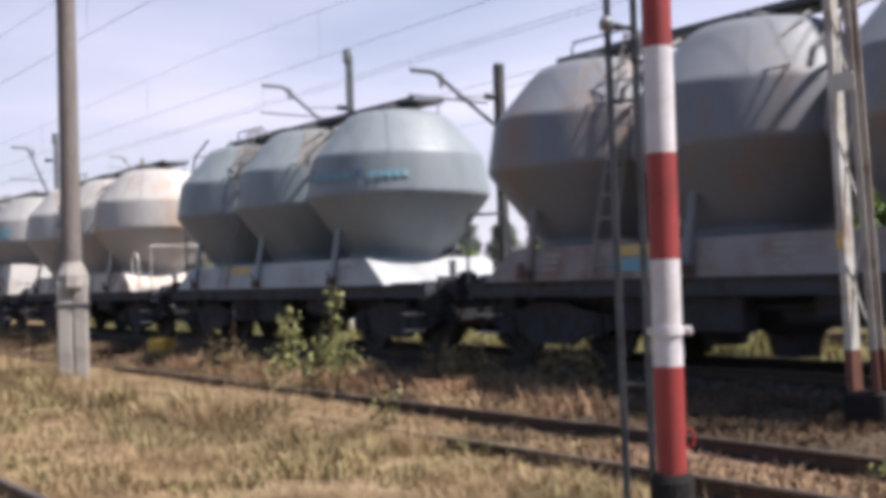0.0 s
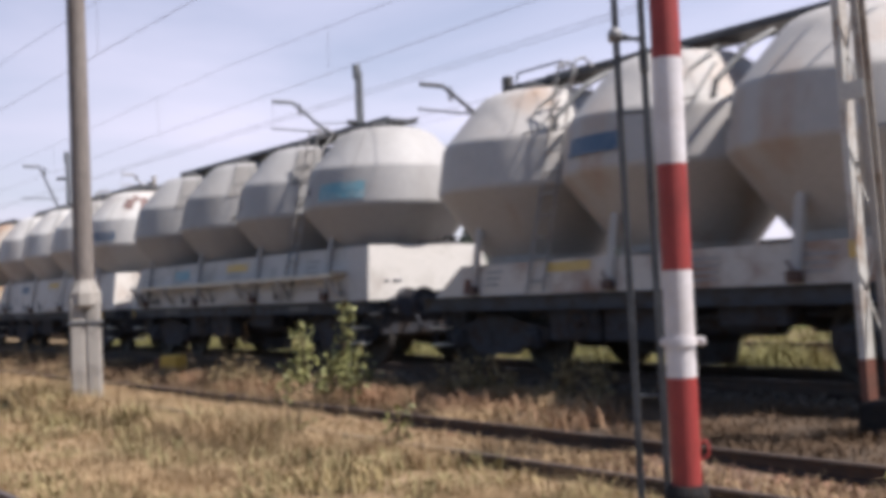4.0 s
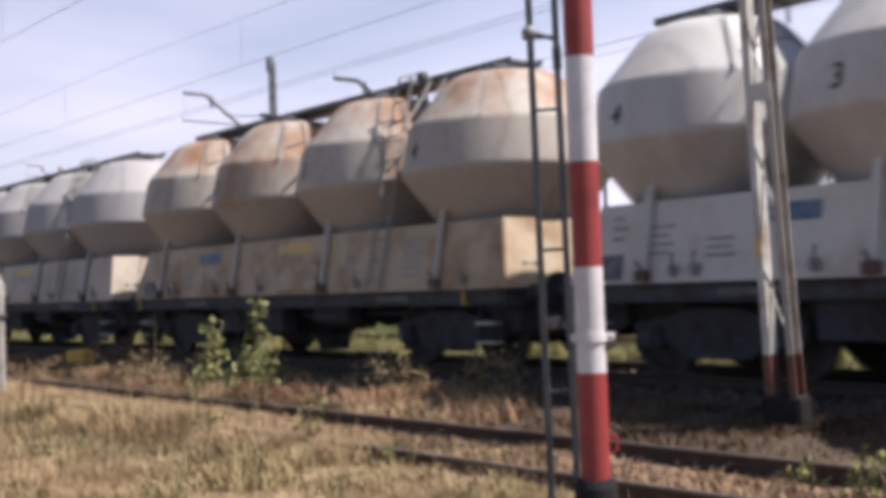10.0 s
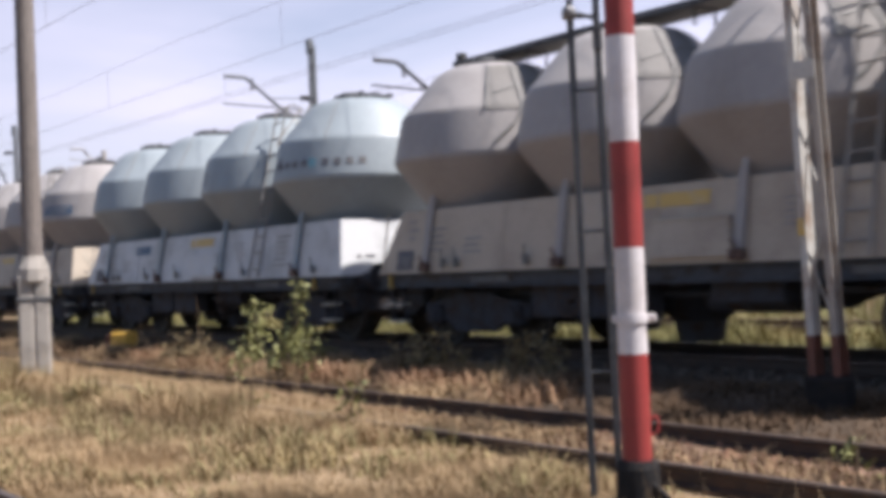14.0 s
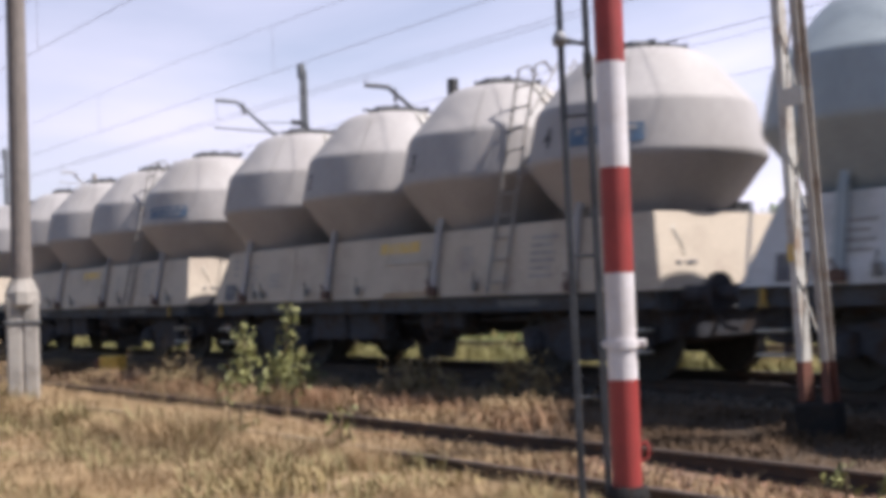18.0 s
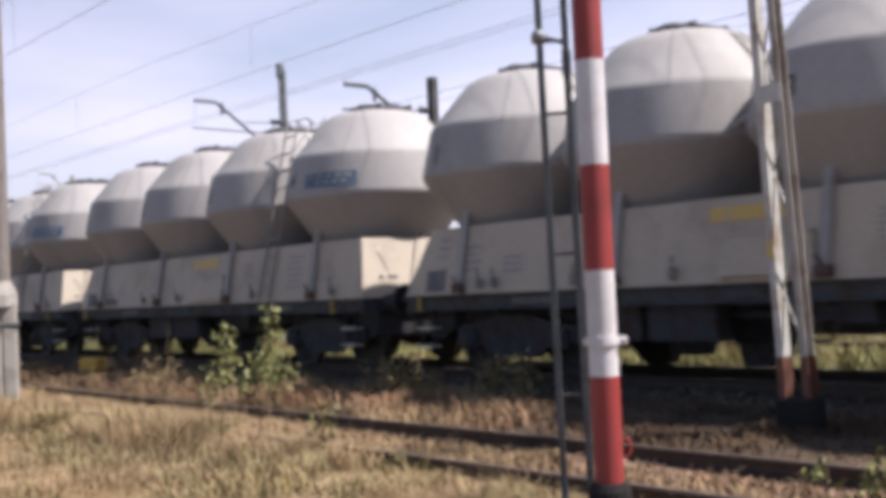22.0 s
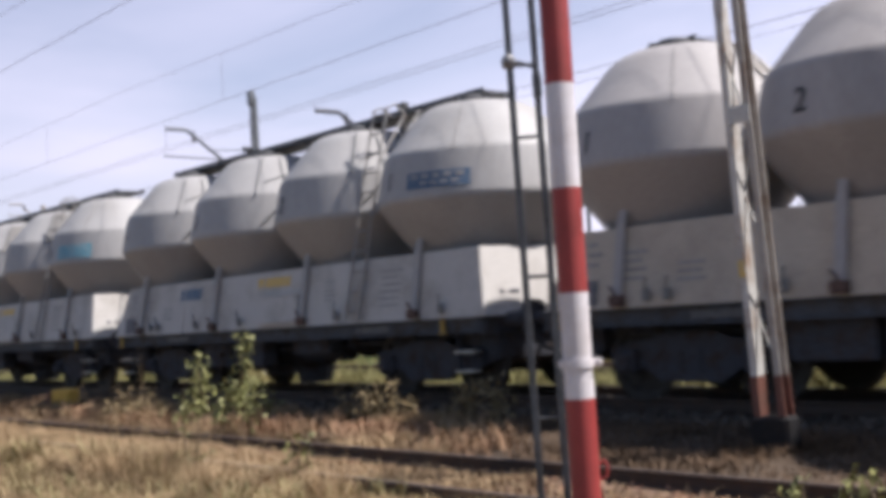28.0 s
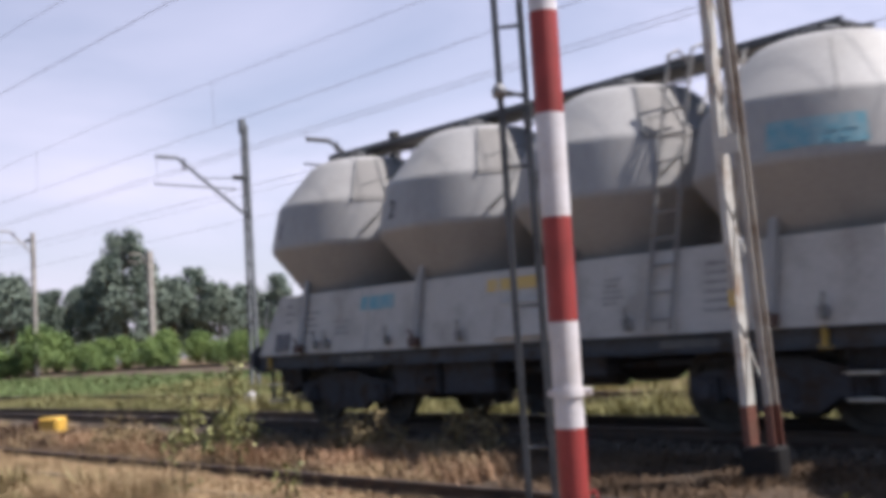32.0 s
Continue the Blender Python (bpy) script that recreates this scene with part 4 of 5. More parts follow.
    for i in range(4):
        tk = add_tank(w, c0 - pitch * i, PROFILE_FOUR, mt, ("1234" if turned else "4321")[i] if figures else "", seam=i == 0 or steps, risers=steps and i > 0)
        # dusty only switches this darker sheet on, behind the front tank
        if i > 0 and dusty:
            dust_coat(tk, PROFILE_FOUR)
        if i == 0 and logo:
            m1, z0, z1 = {"blue": (BLUESIGN, 2.87, 3.10), "cyan": (CYANSIGN, 2.84, 3.14), "ink": (INK, 2.94, 3.06)}[logo]
            if logo == "ink":
                for k in range(9):
                    def word(bm):
                        arc_patch(bm, BAND, -8 + k * 8, -3.5 + k * 8, z0, z1, 2)
                    if k != 4:
                        part("letter_bar", word, INK, tk, key="ink%d" % k)
                def mark(bm):
                    arc_patch(bm, BAND + 0.002, 22, 28, 2.92, 3.08, 2)
                part("mark", mark, CYANSIGN, tk, key="ink")
            else:
                def plate(bm):
                    arc_patch(bm, BAND + 0.003, 5, 42, z0, z1, 10)
                sg = part("sign", plate, m1, tk, "blue company sign panel", key=logo)
                for k in range(9):
                    def word(bm):
                        if k < 5:
                            arc_patch(bm, BAND + 0.007, 8 + k * 6.6, 12.5 + k * 6.6, z0 + 0.14, z0 + 0.20, 2)
                        else:
                            arc_patch(bm, BAND + 0.007, -16 + k * 6, -12 + k * 6, z0 + 0.05, z0 + 0.10, 2)
                    part("letter_bar", word, FAINT if logo == "blue" else CYANSIGN, sg, key=logo + str(k))
    if peeled:
        rng = random.Random(4)
        for k in range(9):
            a, z, d = 62 + rng.uniform(-13, 13), 3.85 + rng.uniform(-0.13, 0.13), rng.uniform(0.08, 0.16)
            def blot(bm):
                vs = []
                for q in range(9):
                    t = 2 * math.pi * q / 9
                    e = d * rng.uniform(0.6, 1.1)
                    zz = z + e * math.sin(t)
                    r = np.interp(-zz, [-p[1] for p in PROFILE_FOUR], [p[0] for p in PROFILE_FOUR]) + 0.006
                    u = radians(a) + e * math.cos(t) / r
                    vs.append(bm.verts.new((r * math.sin(u), -r * math.cos(u), zz)))
                bm.faces.new(vs)
            part("peeled_spot", blot, PEEL, w, "reddish primer where paint has peeled", at=pose(c0, 0, 0))
    if steps:
        for i in range(4):
            walkway(w, c0 - pitch * i - 0.45, c0 - pitch * i + 0.32, 4.28)
    else:
        walkway(w, c0 - pitch * 3 - 0.85, c0 + 0.25, 4.36)
    def hoop(bm):
        tube(bm, [(c0 + 0.30, 0.1, 4.16), (c0 + 0.30, 0.1, 4.30), (c0 + 0.50, 0.1, 4.30), (c0 + 0.50, 0.1, 4.16)], 0.016, 6)
    part("roof_hoop", hoop, STEEL, w, key="hoop")
    ladder(w, -2.62, 4.32 if not steps else 4.20)
    def guard(bm):
        for dx in (0.0, 0.36):
            tube(bm, [(-2.17 + dx, -0.56, 4.20), (-2.14 + dx, -0.62, 4.12), (-2.05 + dx, -0.95, 3.75), (-2.02 + dx, -1.20, 3.45)], 0.02, 6)
    part("ladder_guard", guard, LADDER, w, key="guard")
    # stencilled panels on the skirt
    def bluep(bm):
        box(bm, (-7.92, -1.357, 1.78), (0.78, 0.008, 0.20))
    if tone != "cream":
        part("sign", taper(bluep), CYANSIGN if logo == "cyan" else BLUESIGN, w, "faded blue sign panel", key="b")
    def yel(bm):
        box(bm, (-5.05, -1.357, 1.84), (1.0, 0.008, 0.16))
    part("warning_panel", taper(yel), YELLOWSIGN, w, "faded yellow warning panel", key="y")
    side_bars(w, -9.55, 1.72, 0.55, 4, 0.10)
    side_bars(w, -8.75, 1.55, 0.4, 3, 0.09)
    side_bars(w, -3.35, 1.75, 0.34, 5, 0.07)
    side_bars(w, -1.75, 1.82, 0.62, 6, 0.10)
    side_bars(w, -10.2, 1.85, 0.25, 3, 0.12)
    for x in (-8.4, -2.3):
        def plates(bm):
            box(bm, (0, -1.305, 0.975), (0.8, 0.012, 0.09))
        part("data_plate", plates, PLATE, w, key="plates", at=pose(x, 0, 0))
    if platform:
        def ledge(bm):
            prism(bm, [(-10.35, 1.50), (-0.62, 1.50), (-0.55, 1.60), (-0.62, 1.58), (-10.25, 1.57)], -1.60, -1.29)
        lg = part("side_ledge", ledge, RAILING, w, "narrow pale ledge along the skirt", key="plat")
        for i in range(6):
            def bracket(bm):
                beam(bm, (0, -1.56, 1.49), (0, -1.36, 1.16), 0.05, 0.09)
            part("bracket", bracket, bx, lg, key=("bracket", tone), at=pose(-10.1 + i * 1.86, 0, 0))
    return w


def three_tank_wagon(tone, tag, logo=None, rails=False, panel=None):
    w = thing("cement_wagon", tag, "hopper wagon", "wagons of the cement train")
    pitch, c0 = 2.88, -1.18
    xb0, xb1 = -7.45, -0.32
    underframe(w, -8.45, 1.35, (-6.95, 0.1), -4.9)
    bx = BOXES[tone]
    for s in (-1, 1):
        def side(bm):
            y0, y1 = s * 1.35, s * 1.31
            prism(bm, [(xb0 - 0.6, 1.085), (xb1 + 0.68, 1.085), (xb1, 1.54), (xb0, 1.54)], min(y0, y1), max(y0, y1))
        part("side_sheet", taper(side), bx, w, key=("side3", s))
    def front(bm):
        prism(bm, [(xb1 + 0.64, 1.085), (xb1 + 0.68, 1.085), (xb1, 1.54), (xb1 - 0.04, 1.54)], -1.31, 1.31)
    part("front_sheet", taper(front), bx, w, key="front3")
    def rear(bm):
        prism(bm, [(xb0 - 0.6, 1.085), (xb0 - 0.56, 1.085), (xb0 + 0.04, 1.54), (xb0, 1.54)], -1.31, 1.31)
    part("rear_sheet", taper(rear), bx, w, key="rear3")
    def deck(bm):
        box(bm, ((xb0 + xb1) / 2, 0, 1.52), (xb1 - xb0 - 0.1, 2.44, 0.03))
    part("deck", deck, GRIME, w, key="deck3")
    def floor(bm):
        box(bm, (0.82, 0, 1.10), (1.0, 2.4, 0.03))
    part("end_platform", floor, STEEL, w, key="fl3")
    for y in (-0.62, 0.25):
        def post(bm):
            box(bm, (1.25, 0, 1.28), (0.06, 0.10, 0.34), bevel=0.01)
        part("end_post", post, FRAME, w, key="po3", at=pose(0, y, 0))
    def tread(bm):
        box(bm, (-0.55, 0.35, 1.57), (0.5, 0.9, 0.05))
        for i in range(5):
            box(bm, (-0.45, 0.0 + i * 0.18, 1.63), (0.3, 0.05, 0.09))
    part("end_bracket", tread, STEEL, w, key="tr3")
    mt = TANKS[tone]
    for i in range(3):
        tk = add_tank(w, c0 - pitch * i, PROFILE_THREE, mt, "")
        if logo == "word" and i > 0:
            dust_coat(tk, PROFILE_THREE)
        if logo == "word":
            place("number", digit_mesh("321"[i], 0.34, BAND3 + 0.02), tk, pose(0, 0, 2.98, 0, 0, -14))
        if logo == "word" and i == 0:
            for k in range(12):
                def word(bm):
                    a = -12 + k * 5.5 if k < 7 else 4 + k * 5
                    arc_patch(bm, BAND3, a, a + 4, 2.88, 2.985, 2)
                part("letter_bar", word, CYANSIGN, tk, key="w3%d" % k)
            def mark(bm):
                arc_patch(bm, BAND3 + 0.002, 29, 35, 2.86, 3.02, 2)
            part("mark", mark, BLUESIGN, tk, key="w3")
        if logo == "plate" and i == 1:
            def plate(bm):
                arc_patch(bm, BAND3 + 0.003, -20, 14, 2.82, 3.06, 8)
            part("sign", plate, BLUESIGN, tk, "faded blue sign panel", key="p3")
        if logo == "plate" and i == 0:
            me = digit_mesh("1", 0.40, BAND3 + 0.016)
            place("number", me, tk, pose(0, 0, 3.0, 0, 0, -36))
    walkway(w, c0 - pitch * 2 - 0.8, c0 + 0.7, 4.30)
    for y in (-0.08, 0.52):
        for x in (c0 - pitch * 2,):
            def roof_rail(bm):
                tube(bm, [(-0.5, 0, 4.3), (-0.45, 0, 4.53), (0.6, 0, 4.53), (0.65, 0, 4.3)], 0.018, 5)
            part("roof_railing", roof_rail, STEEL, w, key="rr3", at=pose(x, y, 0))
    ladder(w, c0 - pitch * 1.52, 4.28, 1.12)
    for i in range(2):
        x = c0 - pitch * (i + 0.5)
        def pipework(bm):
            tube(bm, [(0.3, -0.2, 4.15), (0.25, -0.6, 3.95), (0.1, -1.05, 3.5), (0.05, -1.06, 3.3)], 0.04, 8)
        part("filling_pipe", pipework, DARKPIPE, w, key="pi3", at=pose(x, 0, 0))
        def hoop(bm):
            tube(bm, [(-0.5, -0.3, 4.1), (-0.55, -0.75, 3.8), (-0.55, -1.15, 3.35), (-0.15, -1.15, 3.35), (-0.15, -0.75, 3.8)], 0.02, 6)
        part("grab_hoop", hoop, DARKPIPE, w, key="gh3", at=pose(x, 0, 0))
    if logo == "word":
        for y in (-0.80, -0.25):
            def stile(bm):
                tube(bm, [(-8.75, y, 1.08), (-8.75, y, 2.95), (-8.12, y, 4.05), (-7.4, y, 4.34)], 0.024, 6)
            part("ladder_stile", stile, DARKPIPE, w)
        for i in range(10):
            z = 1.35 + 0.3 * i
            x = -8.75 + max(0.0, z - 2.95) * 0.573
            def rung(bm):
                bar(bm, (x, -0.80, z), (x, -0.25, z), 0.016, 6)
            part("ladder_rung", rung, DARKPIPE, w)
    if panel:
        for k, pts in enumerate(([(-8.6, -1.2, 1.06), (-8.6, -1.2, 1.98), (-8.5, -1.2, 2.08), (-7.7, -1.2, 2.06), (-7.62, -1.2, 1.45)], [(-8.35, 0.2, 1.06), (-8.35, 0.2, 1.86), (-8.12, 0.2, 1.86), (-8.12, 0.2, 1.06)])):
            def rear_rail(bm):
                tube(bm, pts, 0.024, 6)
            part("end_railing", rear_rail, DARKPIPE, w, "dark tubular end railing")
        def floor_(bm):
            box(bm, (-8.1, 0, 1.10), (0.7, 2.4, 0.03))
        part("end_platform", floor_, STEEL, w)
    if rails:
        loops = [[(0.55, y, 1.1), (0.50, y, 1.85), (0.42, y, 1.98), (0.25, y, 2.0), (0.12, y, 1.9), (0.10, y, 1.5)] for y in (-1.22, 1.22)]
        loops.append([(0.75, -1.0, 1.1), (0.75, -1.0, 2.15), (0.75, 0.4, 2.15), (0.75, 0.4, 1.1)])
        loops.append([(0.75, 0.55, 1.1), (0.75, 0.55, 2.1), (0.75, 1.15, 2.1), (0.75, 1.15, 1.1)])
        for i, pts in enumerate(loops):
            def hoop(bm):
                tube(bm, pts, 0.024, 6)
            part("end_railing", hoop, RAILING, w, "pale tubular end railing", key="ho3%d" % i)
    def yel(bm):
        box(bm, (-5.0, -1.357, 1.44), (0.85, 0.008, 0.13))
    part("warning_panel", taper(yel), YELLOWSIGN, w, "faded yellow warning panel", key="y3")
    def cy(bm):
        box(bm, (-5.0, -1.357, 1.26), (0.9, 0.008, 0.16))
    if panel:
        part("sign", taper(cy), CYANSIGN, w, "worn light blue panel", key="c3")
    side_bars(w, -6.6, 1.42, 0.4, 3, 0.09)
    side_bars(w, -2.6, 1.42, 0.7, 4, 0.08)
    side_bars(w, -1.0, 1.40, 0.5, 3, 0.09)
    def plates(bm):
        box(bm, (-7.2, -1.357, 1.22), (0.24, 0.012, 0.22))
    part("data_plate", taper(plates), OXIDE, w, key="pl3")
    return w


WAGONS = [
    (three_tank_wagon("slate", "rust-stained slate grey three-tank cement wagon with a blue panel", panel=True), -5.38),
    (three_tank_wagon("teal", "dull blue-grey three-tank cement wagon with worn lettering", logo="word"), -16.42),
    (three_tank_wagon("stained", "rust-stained cream three-tank cement wagon with end railings", logo="plate", rails=True), -27.55),
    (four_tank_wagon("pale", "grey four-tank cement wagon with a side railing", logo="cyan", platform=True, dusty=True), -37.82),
    (four_tank_wagon("chalk", "chalky grey four-tank cement wagon with peeling paint", logo="blue", peeled=True, turned=True), -50.20),
    (four_tank_wagon("rusty", "heavily rusted orange-brown four-tank cement wagon", logo=None), -62.57),
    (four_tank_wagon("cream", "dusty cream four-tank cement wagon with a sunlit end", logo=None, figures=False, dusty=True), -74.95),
    (four_tank_wagon("blue", "bluish white four-tank cement wagon with dark lettering", logo="ink", steps=True), -87.32),
    (four_tank_wagon("cream", "cream four-tank cement wagon with a blue sign", logo="blue", steps=True), -99.70),
    (four_tank_wagon("cream", "cream four-tank cement wagon with a blue sign on its end tank", logo="blue", steps=True), -112.08),
    (four_tank_wagon("cream", "beige four-tank cement wagon with a blue sign and yellow panel", logo="blue", steps=True), -124.45),
    (four_tank_wagon("cream", "pale beige four-tank cement wagon coupled in the train", logo="blue", steps=True), -136.83),
    (four_tank_wagon("pale", "light grey four-tank cement wagon with a blue sign", logo="blue", turned=True), -149.20),
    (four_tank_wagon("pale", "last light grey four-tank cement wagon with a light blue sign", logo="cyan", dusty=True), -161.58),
]


# ---- poles, masts and signals ----
LEAN_AXIS = Vector((-0.78, 0.62, 0.0))  # the ladder and the mast lean a little along the track


def striped_pole(x, y):
    t = thing("striped_pole", "red and white striped steel pole with a black foot", "pole", at=pose(x, y, 0))
    r = 0.092
    gz = ground_z(x, y)
    z1 = -0.09
    def foot(bm):
        lathe(bm, [(0, z1), (0.115, z1), (0.135, z1 - 0.05), (0.15, gz - 0.1), (0, gz - 0.1)], 20)
        box(bm, (0.13, 0.0, (z1 + gz) / 2 - 0.08), (0.16, 0.03, 0.22), Euler((0, radians(30), 0)).to_matrix().to_4x4())
    part("foot", foot, BLACKBASE, t, "tarred black foot")
    z = z1
    for i in range(9):
        h = 0.6578
        def band(bm):
            lathe(bm, [(0, 0.0), (r, 0.0), (r, h), (0, h)], 24)
        part("band", band, RED if i % 2 == 0 else WHITE, t, key=i % 2, at=pose(0, 0, z), smooth=False)
        z += h
    def clamp(bm):
        lathe(bm, [(r + 0.001, -0.026), (r + 0.012, -0.026), (r + 0.012, 0.026), (r + 0.001, 0.026)], 24)
        box(bm, (r + 0.03, 0.0, 0), (0.06, 0.05, 0.05), bevel=0.008)
        box(bm, (-r - 0.015, 0.0, 0), (0.03, 0.05, 0.045), bevel=0.008)
        bar(bm, (r + 0.04, -0.045, 0), (r + 0.04, 0.045, 0), 0.012, 6)
    part("clamp", clamp, WHITE, t, "white painted clamp with a bolt", at=pose(0, 0, 0.785, 0, 0, 45))
    def loop(bm):
        tube(bm, [(0, 0, 0.0), (0.03, 0, 0.02), (0.05, 0, -0.02), (0.04, 0, -0.08), (0, 0, -0.10)], 0.012, 6)
    part("hook", loop, RED, t, "small red hook", at=pose(0.065, 0.065, 0.16, 0, 0, 45))
    return t


def ladder_post(x, y, turn):
    t = thing("signal_ladder", "narrow dark steel ladder post with a small lamp", "ladder", at=pose(x, y, 0) @ Matrix.Rotation(radians(-0.5), 4, LEAN_AXIS) @ pose(0, 0, 0, 0, 0, turn))
    gz = ground_z(x, y)
    for s in (-1, 1):
        def stile(bm):
            box(bm, (s * 0.085, 0, 3.0 + gz / 2), (0.045, 0.03, 6.0 - gz), bevel=0.004)
        part("stile", stile, IRON, t)
    for z in (0.43, 1.35, 2.27, 2.75, 3.21, 3.67, 4.13, 4.6, 5.06, 5.5):
        def rung(bm):
            bar(bm, (-0.08, 0, 0), (0.08, 0, 0), 0.012, 6)
        part("rung", rung, IRON, t, key="rung", at=pose(0, 0, z))
    def lamp(bm):
        lathe(bm, [(0, 0.04), (0.03, 0.036), (0.05, 0.0), (0.045, -0.05), (0, -0.055)], 14)
    lp = part("lamp", lamp, LAMP, t, "small pale round lamp", at=pose(-0.09, -0.05, 2.78), smooth=True)
    def arm(bm):
        bar(bm, (0, 0, 0), (0.17, 0.05, -0.05), 0.014, 6)
    part("bracket", arm, IRON, lp)
    def boxy(bm):
        box(bm, (0.085, -0.03, 2.60), (0.06, 0.05, 0.16), bevel=0.008)
    part("junction_box", boxy, IRON, t)
    return t


def channel(bm, s, xa, za, xb, zb, hw, flange, t):
    """An upright C-section; its web faces inwards, its flanges outwards."""
    sec = [(0, -hw), (flange, -hw), (flange, -hw + t), (t, -hw + t), (t, hw - t), (flange, hw - t), (flange, hw), (0, hw)]
    lo = [bm.verts.new((s * (xa - 0.006 + u), v, za)) for u, v in sec]
    hi = [bm.verts.new((s * (xb - 0.006 + u), v, zb)) for u, v in sec]
    for i in range(8):
        bm.faces.new((lo[i], lo[(i + 1) % 8], hi[(i + 1) % 8], hi[i]))
    bm.faces.new(lo)
    bm.faces.new(hi[::-1])


def lattice_mast(x, y, turn):
    t = thing("lattice_mast", "grey two-legged lattice mast with rust and a red oxide foot", "mast", at=pose(x, y, 0) @ Matrix.Rotation(radians(-1.9), 4, LEAN_AXIS) @ pose(0, 0, 0, 0, 0, turn))
    gz = ground_z(x, y)
    H = 7.2
    def half(z):
        return 0.100 - 0.008 * z
    for s in (-1, 1):
        def leg(bm):
            channel(bm, s, half(0.38), 0.40, half(H), H, 0.065, 0.072, 0.012)
        part("leg", leg, MASTGREY if s < 0 else MASTSHADE, t, "" if s < 0 else "rusty channel leg in a shaded tone")
        def foot(bm):
            channel(bm, s, half(gz), gz - 0.05, half(0.38), 0.40, 0.069, 0.078, 0.016)
        part("leg_foot", foot, OXIDE, t, "red oxide painted leg foot")
    def base(bm):
        box(bm, (0, 0, (gz - 0.02) / 2), (0.42, 0.22, -0.02 - gz + 0.1), bevel=0.03)
    part("footing", base, BLACKBASE, t, "dark footing block")
    for z in (2.82, 4.75, 6.7):
        def batten(bm):
            box(bm, (0, -0.072, 0), (2 * half(z) + 0.12, 0.012, 0.17), bevel=0.003)
        part("batten", batten, MASTGREY, t, at=pose(0, 0, z))
    z, s = 0.45, 1
    while z < 6.6:
        def lace(bm):
            bar(bm, (s * half(z), 0.03, z), (-s * half(z + 0.55), 0.03, z + 0.55), 0.012, 6)
        part("lacing_bar", lace, MASTGREY, t)
        z += 0.55
        s = -s
    for way, reach in ((-1, 2.25), (1, 2.40)):
        def arm(bm):
            m = Matrix.Rotation(radians(-turn), 4, "Z")
            tube(bm, [m @ Vector((0, 0, 5.45)), m @ Vector((0, way * (reach - 0.1), 6.62)), m @ Vector((0, way * (reach + 0.25), 6.64))], 0.03, 6)
            tube(bm, [m @ Vector((0, way * 0.6, 5.78)), m @ Vector((0, way * (reach + 0.1), 5.61))], 0.018, 6)
        part("cantilever", arm, MASTGREY, t)
    def plate(bm):
        box(bm, (-half(1.6) - 0.04, -0.072, 1.40), (0.07, 0.006, 0.16))
    part("number_plate", plate, YELLOWSIGN, t, "small orange plate")
    return t


def stub_pole(x, y):
    t = thing("telegraph_pole", "brown timber pole clamped to a weathered concrete stub", "pole", at=pose(x, y, 0))
    gz = ground_z(x, y)
    def stub(bm):
        for s, w in ((-0.118, 0.225), (0.118, 0.225)):
            box(bm, (s, 0, (1.30 + gz) / 2), (w, 0.34, 1.30 - gz), bevel=0.03)
        box(bm, (0, 0.0, (1.15 + gz) / 2), (0.30, 0.30, 1.15 - gz))
    part("stub", stub, CONCRETE, t, "weathered concrete stub", at=pose(0, 0, 0, 0, 0, 70))
    def cap(bm):
        lathe(bm, [(0, 1.58), (0.16, 1.58), (0.245, 1.38), (0.25, 1.20), (0.22, 1.15), (0, 1.15)], 10)
    part("collar", cap, CONCRETE, t)
    for z in (0.92,):
        def strap(bm):
            box(bm, (0, 0, z), (0.53, 0.37, 0.05), bevel=0.01)
        part("strap", strap, IRON, t, "rusty clamping strap", at=pose(0, 0, 0, 0, 0, 70))
    def pole(bm):
        bar(bm, (0, 0, 1.0), (-0.02, 0, 8.2), 0.155, 16, 0.135)
    part("pole", pole, TIMBER, t)
    return t


striped_pole(-5.150, 5.366)
ladder_post(-5.520, 5.452, 45.5)
lattice_mast(-6.47, 9.275, 0)
stub_pole(-18.2, 5.95)


